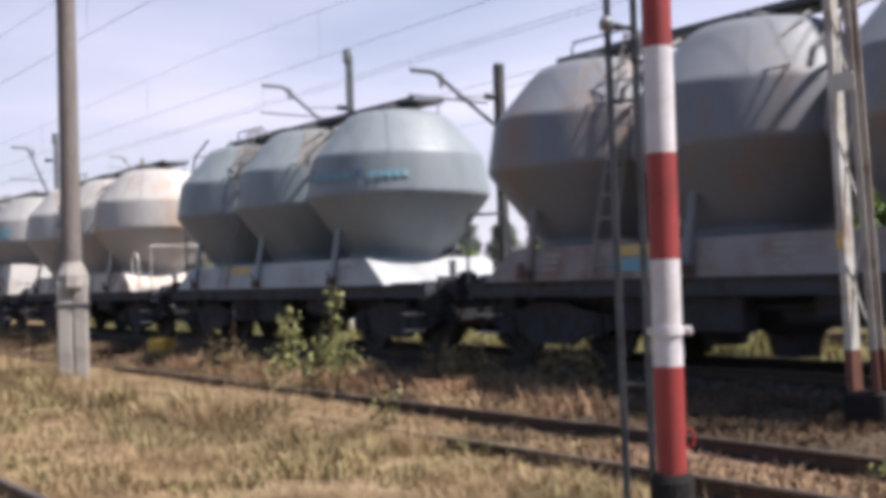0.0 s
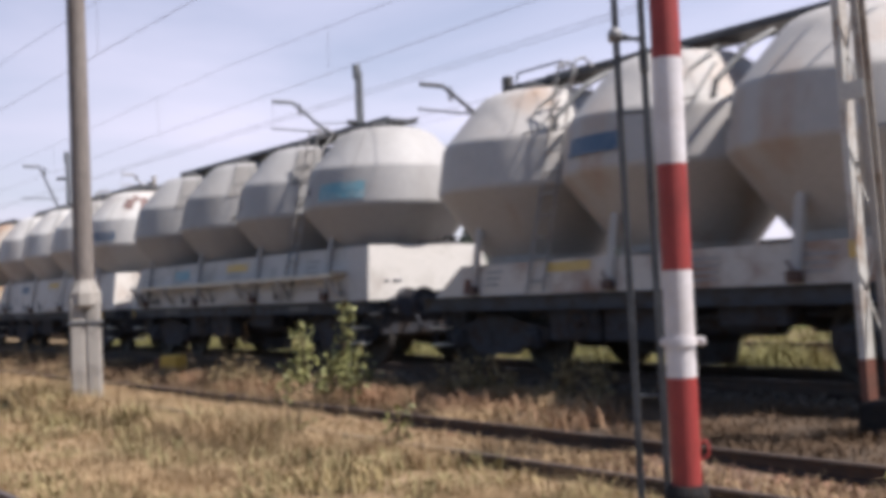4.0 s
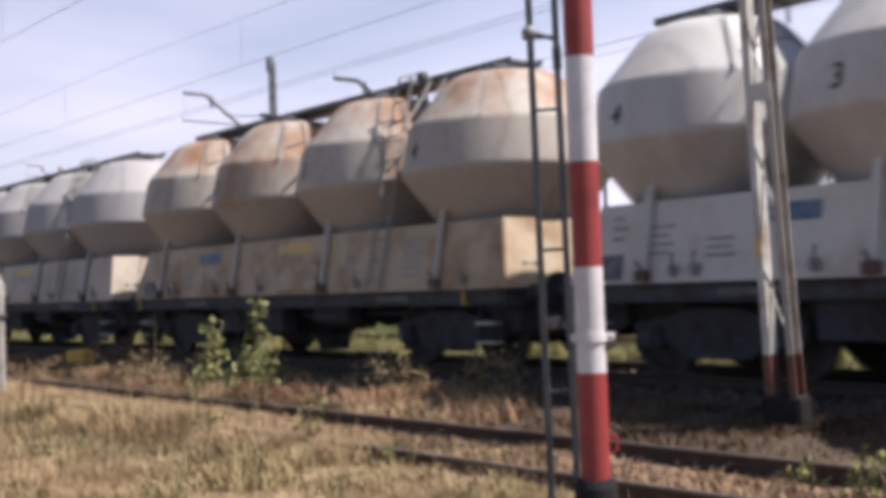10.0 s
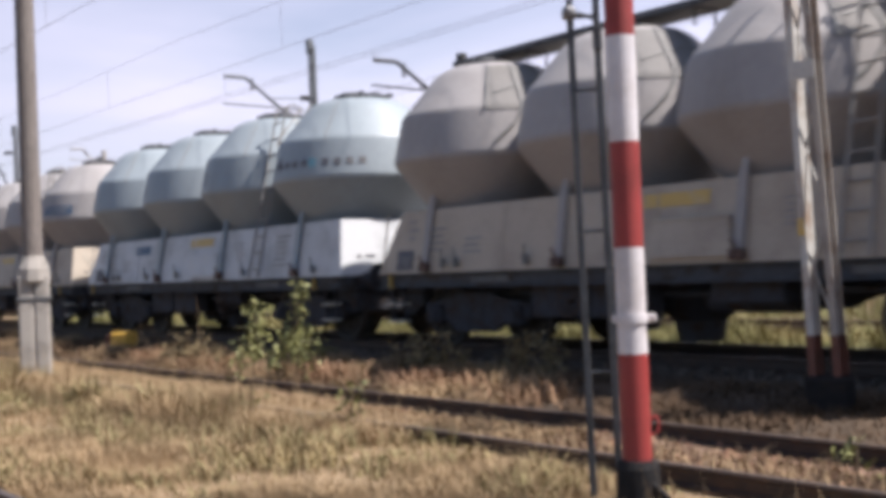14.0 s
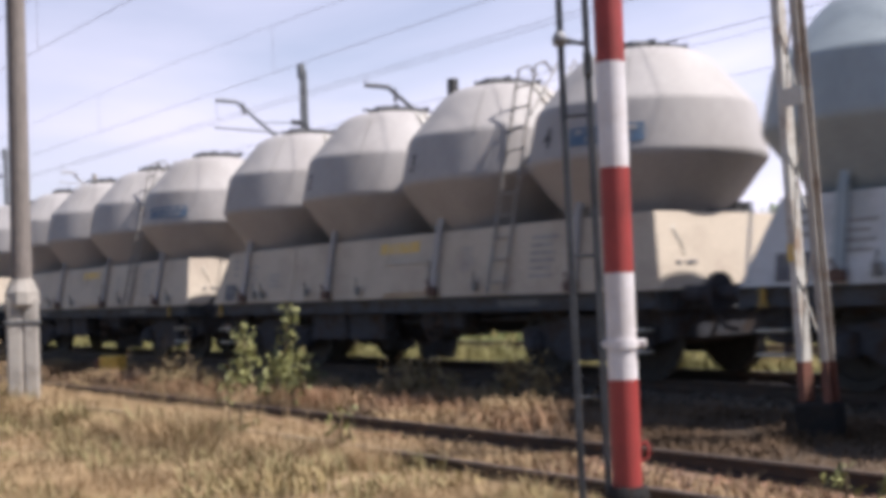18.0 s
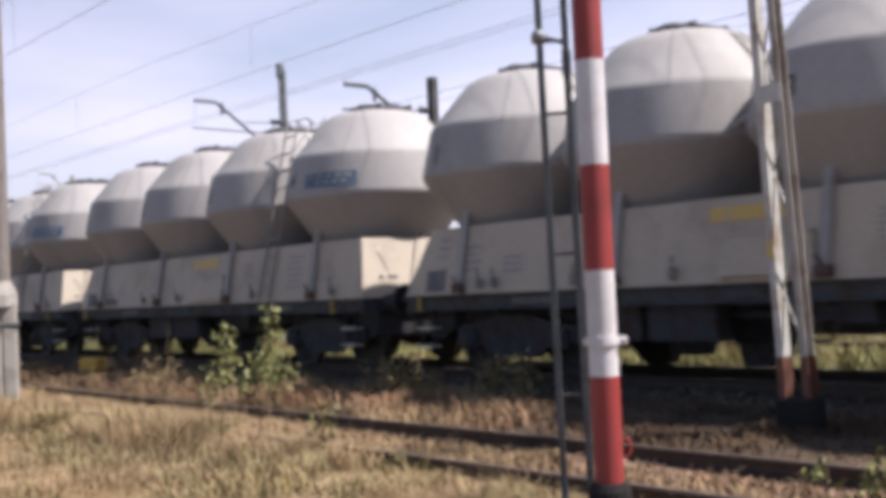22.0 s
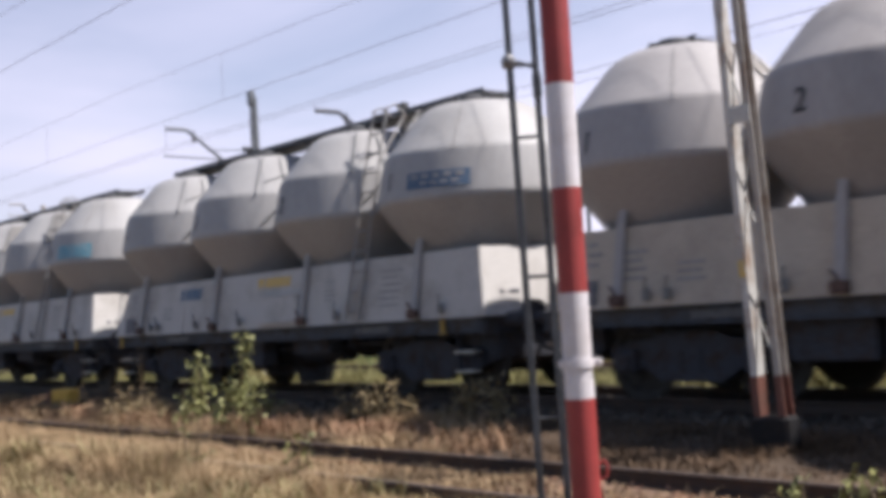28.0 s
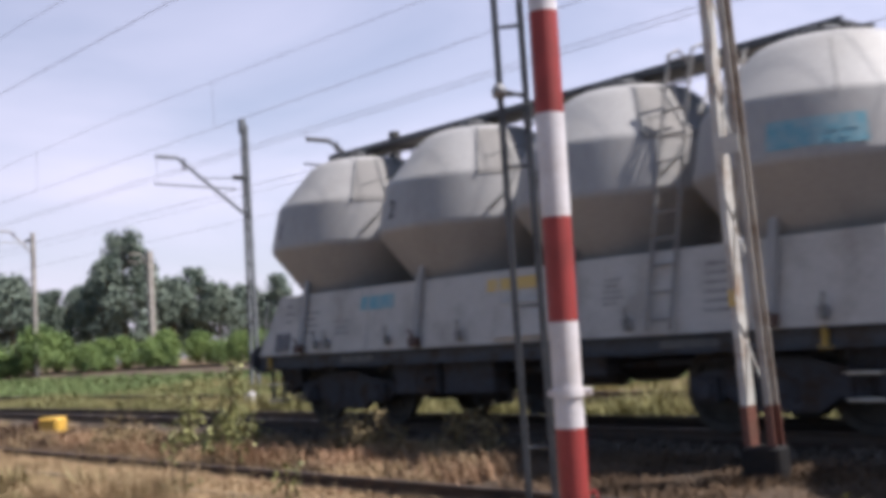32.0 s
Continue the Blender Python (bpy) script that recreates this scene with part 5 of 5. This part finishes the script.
def catenary_mast(x, y, top, material, arm_z, tip_y, tip_z, label, lattice=True, arm=True, wide=0.26):
    t = thing("catenary_mast", label, "mast", "catenary masts", at=pose(x, y, 0))
    gz = ground_z(x, y)
    if lattice:
        for s in (-1, 1):
            def leg(bm):
                beam(bm, (s * 0.22, 0, gz - 0.1), (s * 0.11, 0, top), 0.11, 0.10)
            part("leg", leg, material, t)
        z, s = 0.3, 1
        while z < top - 0.6:
            k0, k1 = 0.22 - 0.11 * z / top, 0.22 - 0.11 * (z + 0.6) / top
            def lace(bm):
                beam(bm, (s * k0, 0, z), (-s * k1, 0, z + 0.6), 0.02, 0.05)
            part("lacing_bar", lace, material, t)
            z += 0.6
            s = -s
        def cap(bm):
            box(bm, (-0.12, 0, top + 0.02), (0.20, 0.22, 0.5), bevel=0.02)
        part("cap", cap, material, t)
    else:
        def post(bm):
            box(bm, (0, 0, (top + gz) / 2), (wide, wide - 0.02, top - gz), bevel=0.02)
        part("post", post, material, t)
    if arm:
        def strut(bm):
            bar(bm, (0, 0, arm_z), (0, tip_y - y + 0.75, tip_z), 0.055, 8)
            bar(bm, (0, tip_y - y + 0.75, tip_z), (0, tip_y - y, tip_z), 0.06, 8)
        a = part("cantilever", strut, material, t)
        def tie(bm):
            bar(bm, (0, 0, tip_z - 0.55), (0, tip_y - y + 1.5, tip_z - 0.65), 0.02, 6)
            bar(bm, (0, -0.45, arm_z + (tip_z - arm_z) * 0.5), (0, tip_y - y - 0.1, arm_z + (tip_z - arm_z) * 0.5 + 0.05), 0.03, 6)
        part("steady_arm", tie, material, a)
        def post_insulator(bm):
            z = tip_z - 0.555
            bar(bm, (0, -0.14, z), (0, -0.54, z), 0.03, 6)
            for i in range(5):
                bar(bm, (0, -0.18 - i * 0.07, z), (0, -0.21 - i * 0.07, z), 0.09, 10)
        part("insulator", post_insulator, BROWNMAST, a, "brown ribbed insulator")
        def hanging_insulator(bm):
            q = tip_y - y + 1.0
            bar(bm, (0, q, tip_z), (0, q, tip_z - 0.42), 0.025, 6)
            for i in range(4):
                bar(bm, (0, q, tip_z - 0.10 - i * 0.08), (0, q, tip_z - 0.13 - i * 0.08), 0.07, 8)
        part("insulator", hanging_insulator, BROWNMAST, a, "brown ribbed insulator")
    return t


catenary_mast(-34.9, 21.2, 8.97, FARMAST, 5.82, 17.85, 7.72, "grey lattice catenary mast with a slanting cantilever")
catenary_mast(-26.5, 21.1, 7.3, BROWNMAST, 5.40, 18.05, 6.88, "brown rusted catenary mast behind the train", lattice=False)
catenary_mast(-57.0, 18.0, 8.5, FARMAST, 4.9, 15.9, 8.0, "distant grey catenary mast beside the far track")
catenary_mast(-74.5, 29.2, 9.7, CONCRETE, 8.3, 27.0, 9.75, "tall concrete catenary post with a short arm", lattice=False)
catenary_mast(-76.9, 38.5, 8.8, CONCRETE, 7.4, 37.0, 8.6, "far concrete post before the trees", lattice=False, wide=0.42)
catenary_mast(-118.0, 56.0, 10.5, CONCRETE, 8.0, 54.0, 9.8, "far concrete post beyond the yard", lattice=False)


def wire(y, z, x0=-260, x1=60, r=0.008, sag=0.0, span=60.0, label="overhead wire over the track"):
    bm = bmesh.new()
    pts = []
    n = int((x1 - x0) / 5)
    for i in range(n + 1):
        x = x0 + (x1 - x0) * i / n
        k = ((x + 26) % span) / span
        pts.append((x, y, z - 4 * sag * k * (1 - k)))
    tube(bm, pts, r, 4)
    me = finish("overhead_wire", bm, WIRE)
    return tagged(new("overhead_wire", me), label, "wire", "overhead wires")


for y in (7.0, TRACK_Y):
    wire(y, 5.60, r=0.006)
    wire(y, 6.62, r=0.005, sag=0.25)
    for x in range(-120, 30, 9):
        bm = bmesh.new()
        bar(bm, (x + 0.7, y, 5.6), (x + 0.7, y, 6.55), 0.004, 4)
        tagged(new("dropper", finish("dropper", bm, WIRE)), "thin dropper between the overhead wires", "wire", "droppers")
wire(17.85, 7.10)
wire(17.75, 6.95)
wire(17.85, 5.95)
wire(27.0, 8.1)
wire(27.0, 7.0)


def hanger(x, y, z0, z1):
    bm = bmesh.new()
    bar(bm, (x, y, z0), (x, y, z1), 0.008, 6)
    tagged(new("hanger", finish("hanger", bm, WIRE)), "hanger that carries the overhead wires from the cantilever", "wire", "hangers")


hanger(-34.9, 17.85, 7.10, 7.72)
hanger(-26.5, 18.05, 6.82, 7.10)
hanger(-74.5, 27.0, 7.0, 9.75)


# ---- plants ----
def leaf_cloud(V, F, rng, centre, spread, count, size):
    for _ in range(count):
        p = rng.normal(0, 1, 3)
        p = centre + p / np.linalg.norm(p) * spread * rng.random() ** 0.4
        a = rng.normal(0, 1, 3)
        a /= np.linalg.norm(a)
        b = np.cross(a, rng.normal(0, 1, 3))
        b /= np.linalg.norm(b)
        s = size * rng.uniform(0.6, 1.3)
        i = len(V)
        V += [tuple(p - a * s), tuple(p + b * s * 0.55), tuple(p + a * s), tuple(p - b * s * 0.55)]
        F.append((i, i + 1, i + 2, i + 3))


def leaf_mesh(name, V, F, material):
    me = bpy.data.meshes.new(name)
    me.from_pydata(V, [], F)
    me.materials.append(material)
    return me


def sapling(x, y, seed, stems, label, thick=14, leaves=None, leaf=0.042):
    rng = np.random.default_rng(seed)
    t = thing("sapling", label, "shrub", at=pose(x, y, ground_z(x, y)))
    for dx, dy, h, lean in stems:
        tip = Vector((dx + lean, dy, h))
        def stem(bm):
            tube(bm, [(dx, dy, -0.05), (dx + lean * 0.3, dy, h * 0.45), tuple(tip)], 0.012, 5)
        part("stem", stem, STEM, t)
        V, F = [], []
        for i in range(int(thick * h)):
            k = rng.uniform(0.35, 1.0)
            c = np.array((dx + lean * k * k, dy, h * k))
            reach = 0.10 + 0.05 * rng.random()
            leaf_cloud(V, F, rng, c + rng.normal(0, 1, 3) * 0.06, reach, 9, leaf)
        place("foliage", leaf_mesh("foliage", V, F, leaves or LEAF), t)
    return t


sapling(-14.9, 8.35, 3, [(0.34, 0.05, 1.36, 0.10), (-0.62, 0.0, 1.12, -0.16), (-0.1, 0.2, 0.70, 0.05), (0.75, -0.1, 0.62, 0.3), (-1.2, 0.1, 0.42, -0.3), (-0.45, -0.2, 0.55, -0.1), (0.15, -0.15, 0.6, 0.1)], "leafy young poplar shrub growing between the tracks", 17, leaf=0.048)
sapling(-11.2, 9.75, 19, [(0.0, 0.0, 0.50, 0.10), (-0.28, 0.1, 0.42, -0.10), (0.28, 0.05, 0.42, 0.10), (0.5, 0.0, 0.28, 0.1), (-0.5, 0.0, 0.26, -0.1)], "low withered bush beside the train's track", 24, DRYLEAF)
sapling(-13.0, 9.55, 23, [(0.0, 0.0, 0.52, 0.06), (-0.3, 0.05, 0.46, -0.08), (0.3, 0.0, 0.44, 0.10), (-0.55, 0.0, 0.30, -0.1), (0.58, 0.05, 0.30, 0.1), (0.1, -0.15, 0.40, 0.0)], "rounded olive-brown bush beside the train's track", 26, DRYLEAF)
sapling(-18.8, 8.75, 29, [(0.0, 0.0, 0.48, 0.06), (-0.4, 0.05, 0.44, -0.08), (0.4, 0.0, 0.42, 0.10), (-0.8, 0.0, 0.32, -0.1), (0.8, 0.05, 0.34, 0.1), (1.2, 0.0, 0.25, 0.1)], "low spreading bush in the dry verge", 24, DRYLEAF)
sapling(-9.6, 6.1, 5, [(0.0, 0.0, 0.45, 0.08), (0.15, 0.05, 0.35, -0.05)], "small weed stalk in the dry grass", 7)
sapling(-11.4, 5.9, 8, [(0.0, 0.0, 0.60, -0.08), (0.10, 0.05, 0.42, 0.05)], "slender weed stalk in the dry grass", 6)
sapling(-4.6, 7.3, 11, [(0.0, 0.0, 0.28, 0.1), (0.25, 0.1, 0.25, -0.1), (-0.3, 0.0, 0.22, 0.0)], "low green weed between the rusty rails", 20)
sapling(-15.8, 9.2, 15, [(0.0, 0.0, 0.7, 0.15), (-0.4, 0.1, 0.55, -0.15), (0.3, 0.1, 0.5, 0.1)], "low bush beside the train's track")


def tree_meshes(seed, h, wide, clumps, material, leaf):
    rng = np.random.default_rng(seed)
    bm = bmesh.new()
    bar(bm, (0, 0, -0.3), (0.1, 0, h * 0.45), 0.03 * h, 10, 0.018 * h)
    bar(bm, (0.1, 0, h * 0.45), (0.0, 0.1, h * 0.9), 0.018 * h, 8, 0.004 * h)
    for i in range(9):
        a = rng.uniform(0, 6.28)
        z = h * rng.uniform(0.25, 0.75)
        l = wide * rng.uniform(0.45, 0.85)
        bar(bm, (0.05, 0, z), (l * math.cos(a), l * math.sin(a), z + l * rng.uniform(0.4, 0.9)), 0.009 * h, 6, 0.003 * h)
    trunk = finish("trunk", bm, STEM)
    V, F = [], []
    for i in range(clumps):
        k = rng.random() ** 0.8
        z = h * (0.16 + 0.82 * k)
        r = wide * (0.35 + 0.9 * math.sin(math.pi * min(1, 0.12 + 0.9 * k)) * rng.uniform(0.5, 1.0)) * 0.8
        a = rng.uniform(0, 6.28)
        c = np.array((r * math.cos(a), r * math.sin(a), z)) * np.array((rng.uniform(0.3, 1), rng.uniform(0.3, 1), 1))
        leaf_cloud(V, F, rng, c, wide * rng.uniform(0.16, 0.30), 64, leaf)
    return trunk, leaf_mesh("crown", V, F, material)


TREES = [tree_meshes(21, 11, 3.6, 110, CROWN, 0.20), tree_meshes(22, 8, 3.4, 100, CROWN, 0.20), tree_meshes(23, 9, 3.0, 95, CROWN, 0.19), tree_meshes(24, 4.2, 2.8, 90, HEDGE, 0.16), tree_meshes(25, 3.0, 2.6, 80, HEDGE, 0.15)]


def tree(kind, x, y, s, label, category="tree", group="trees behind the yard"):
    t = thing("tree" if category == "tree" else "shrub", label, category, group, at=pose(x, y, ground_z(x, y), 0, 0, random.uniform(0, 360)) @ Matrix.Scale(s, 4))
    place("trunk", TREES[kind][0], t)
    place("crown", TREES[kind][1], t)


def at_angle(az, d):
    return -d * math.sin(radians(az)), d * math.cos(radians(az))


for az, d, k, s in [(64.6, 100, 0, 1.0), (65.6, 104, 2, 1.0), (69.6, 100, 1, 0.95), (67.8, 105, 2, 0.75), (71.5, 100, 1, 0.85), (73.5, 98, 1, 0.9), (62.4, 110, 1, 0.95), (61.4, 112, 2, 0.95), (60.3, 108, 1, 0.85), (59.0, 120, 1, 0.9), (57.5, 120, 2, 0.9), (55.5, 125, 1, 0.8), (53.5, 120, 2, 0.8), (51.5, 122, 1, 0.75), (49.5, 125, 2, 0.8), (47.0, 118, 1, 0.8), (75.5, 105, 2, 0.9), (78.0, 110, 1, 1.0), (80.5, 120, 0, 0.9), (83.0, 130, 1, 1.1), (66.6, 112, 1, 0.9), (63.3, 118, 2, 0.9), (70.6, 112, 0, 0.75), (68.7, 115, 1, 0.9)]:
    tx, ty = at_angle(az, d)
    tree(k, tx, ty, s, "dark leafy tree in the woodland edge")
for i in range(46):
    az = 36 + i * 1.02 + random.uniform(-0.3, 0.3)
    d = random.uniform(74, 92)
    tx, ty = at_angle(az, d)
    tree(3 if i % 3 else 4, tx, ty, random.uniform(0.42, 0.72) * (0.62 if az < 46 else 1.0), "light green shrub before the woodland edge", "shrub", "shrubs behind the yard")


for az, d, k, s in [(41.9, 78, 2, 0.50), (42.9, 80, 1, 0.52), (41.0, 82, 1, 0.50), (38.0, 84, 2, 0.42), (36.6, 80, 1, 0.45), (30.5, 46, 0, 0.66), (29.2, 48, 2, 0.6)]:
    tx, ty = at_angle(az, d)
    tree(k, tx, ty, s, "dark leafy tree beyond the brown wall")
for az, d, k, s in [(36.0, 50, 3, 0.82), (34.6, 51, 3, 0.9)]:
    tx, ty = at_angle(az, d)
    tree(k, tx, ty, s, "bright green bush before the brown wall", "shrub", "shrubs behind the yard")


def yard_wall():
    x0, y0 = at_angle(43.5, 66)
    x1, y1 = at_angle(24.0, 54)
    t = thing("yard_wall", "low weathered brown timber wall beyond the yard", "wall", at=pose(x0, y0, 0.62))
    n = 16
    d = Vector((x1 - x0, y1 - y0, 0.0))
    a = math.degrees(math.atan2(d.y, d.x))
    step = d.length / n
    def panel(bm):
        box(bm, (step / 2, 0, 1.15), (step - 0.05, 0.14, 2.6), bevel=0.02)
    def post(bm):
        box(bm, (0, 0, 1.2), (0.24, 0.24, 2.8), bevel=0.02)
    def coping(bm):
        box(bm, (step / 2, 0, 2.53), (step + 0.1, 0.4, 0.16), bevel=0.03)
    for i in range(n):
        at = Matrix.Translation(d * (i / n)) @ Matrix.Rotation(radians(a), 4, "Z")
        part("panel", panel, SHED, t, key="wall", at=at)
        part("post", post, SLEEPER, t, key="wall", at=at)
        part("coping", coping, IRON, t, "dark coping board", key="wall", at=at)


yard_wall()


def yard_lamp(x, y, top):
    t = thing("street_lamp", "thin dark lamp post of the yard with a small head", "street lamp", at=pose(x, y, ground_z(x, y)))
    h = top - ground_z(x, y)
    def post(bm):
        bar(bm, (0, 0, -0.1), (0, 0, h), 0.09, 10, 0.06)
    part("post", post, IRON, t)
    def head(bm):
        lathe(bm, [(0, 0.14), (0.16, 0.10), (0.24, -0.02), (0.20, -0.10), (0, -0.12)], 12)
    part("head", head, IRON, t, at=pose(0.15, 0, h + 0.05))


yard_lamp(-30.6, 33.0, 7.5)

# ---- small things on the ground ----
def marker_box(x, y):
    t = thing("marker_block", "yellow-orange painted block on the ground beside the track", "block", at=pose(x, y, ground_z(x, y), 0, 0, 25))
    def body(bm):
        box(bm, (0, 0, 0.16), (0.5, 0.36, 0.38), bevel=0.05)
    part("block", body, MARKER, t)
    def lid(bm):
        box(bm, (-0.30, 0, 0.14), (0.12, 0.36, 0.30), bevel=0.02)
    part("flange", lid, OXIDE, t)


def white_marker(x, y):
    t = thing("white_marker", "small white marker stone beside the far track", "marker", at=pose(x, y, ground_z(x, y)))
    def body(bm):
        prism(bm, [(-0.16, 0), (0.16, 0), (0.14, 0.26), (0.0, 0.32), (-0.14, 0.26)], -0.08, 0.08)
    part("stone", body, WHITE, t)


marker_box(-23.6, 9.55)
white_marker(-25.6, 15.4)


def signal_board(x, y):
    t = thing("signal_board", "red and white signal board on a dark post", "signal", at=pose(x, y, ground_z(x, y), 0, 0, 40))
    def post(bm):
        bar(bm, (0, 0, -0.1), (0, 0, 1.9), 0.06, 8)
    part("post", post, IRON, t)
    for z, m in ((1.35, WHITE), (2.05, RED)):
        def board(bm):
            box(bm, (0, -0.08, z), (0.9, 0.05, 0.68), bevel=0.02)
        part("board", board, m, t)


signal_board(*at_angle(40.5, 50))


# ---- what moves ----
def travelled(t):
    """Metres run by the train since the start."""
    return 5.2119 * t - 0.011549 * t ** 2 + 0.000026044 * t ** 3


def motions():
    for w, u in WAGONS:
        walk(w, [(t, pose(u + travelled(t), TRACK_Y, 0)) for t in range(0, 33)])
    spins = [(0.1 * i, travelled(0.1 * i) / 0.46) for i in range(321)]
    for w, u in WAGONS:
        for b in w.children:
            if b.name.startswith("bogie"):
                for s in b.children:
                    if s.name.startswith("wheelset"):
                        at = s.matrix_basis.translation.copy()
                        walk(s, [(t, Matrix.Translation(at) @ Matrix.Rotation(a, 4, "Y")) for t, a in spins])


motions()
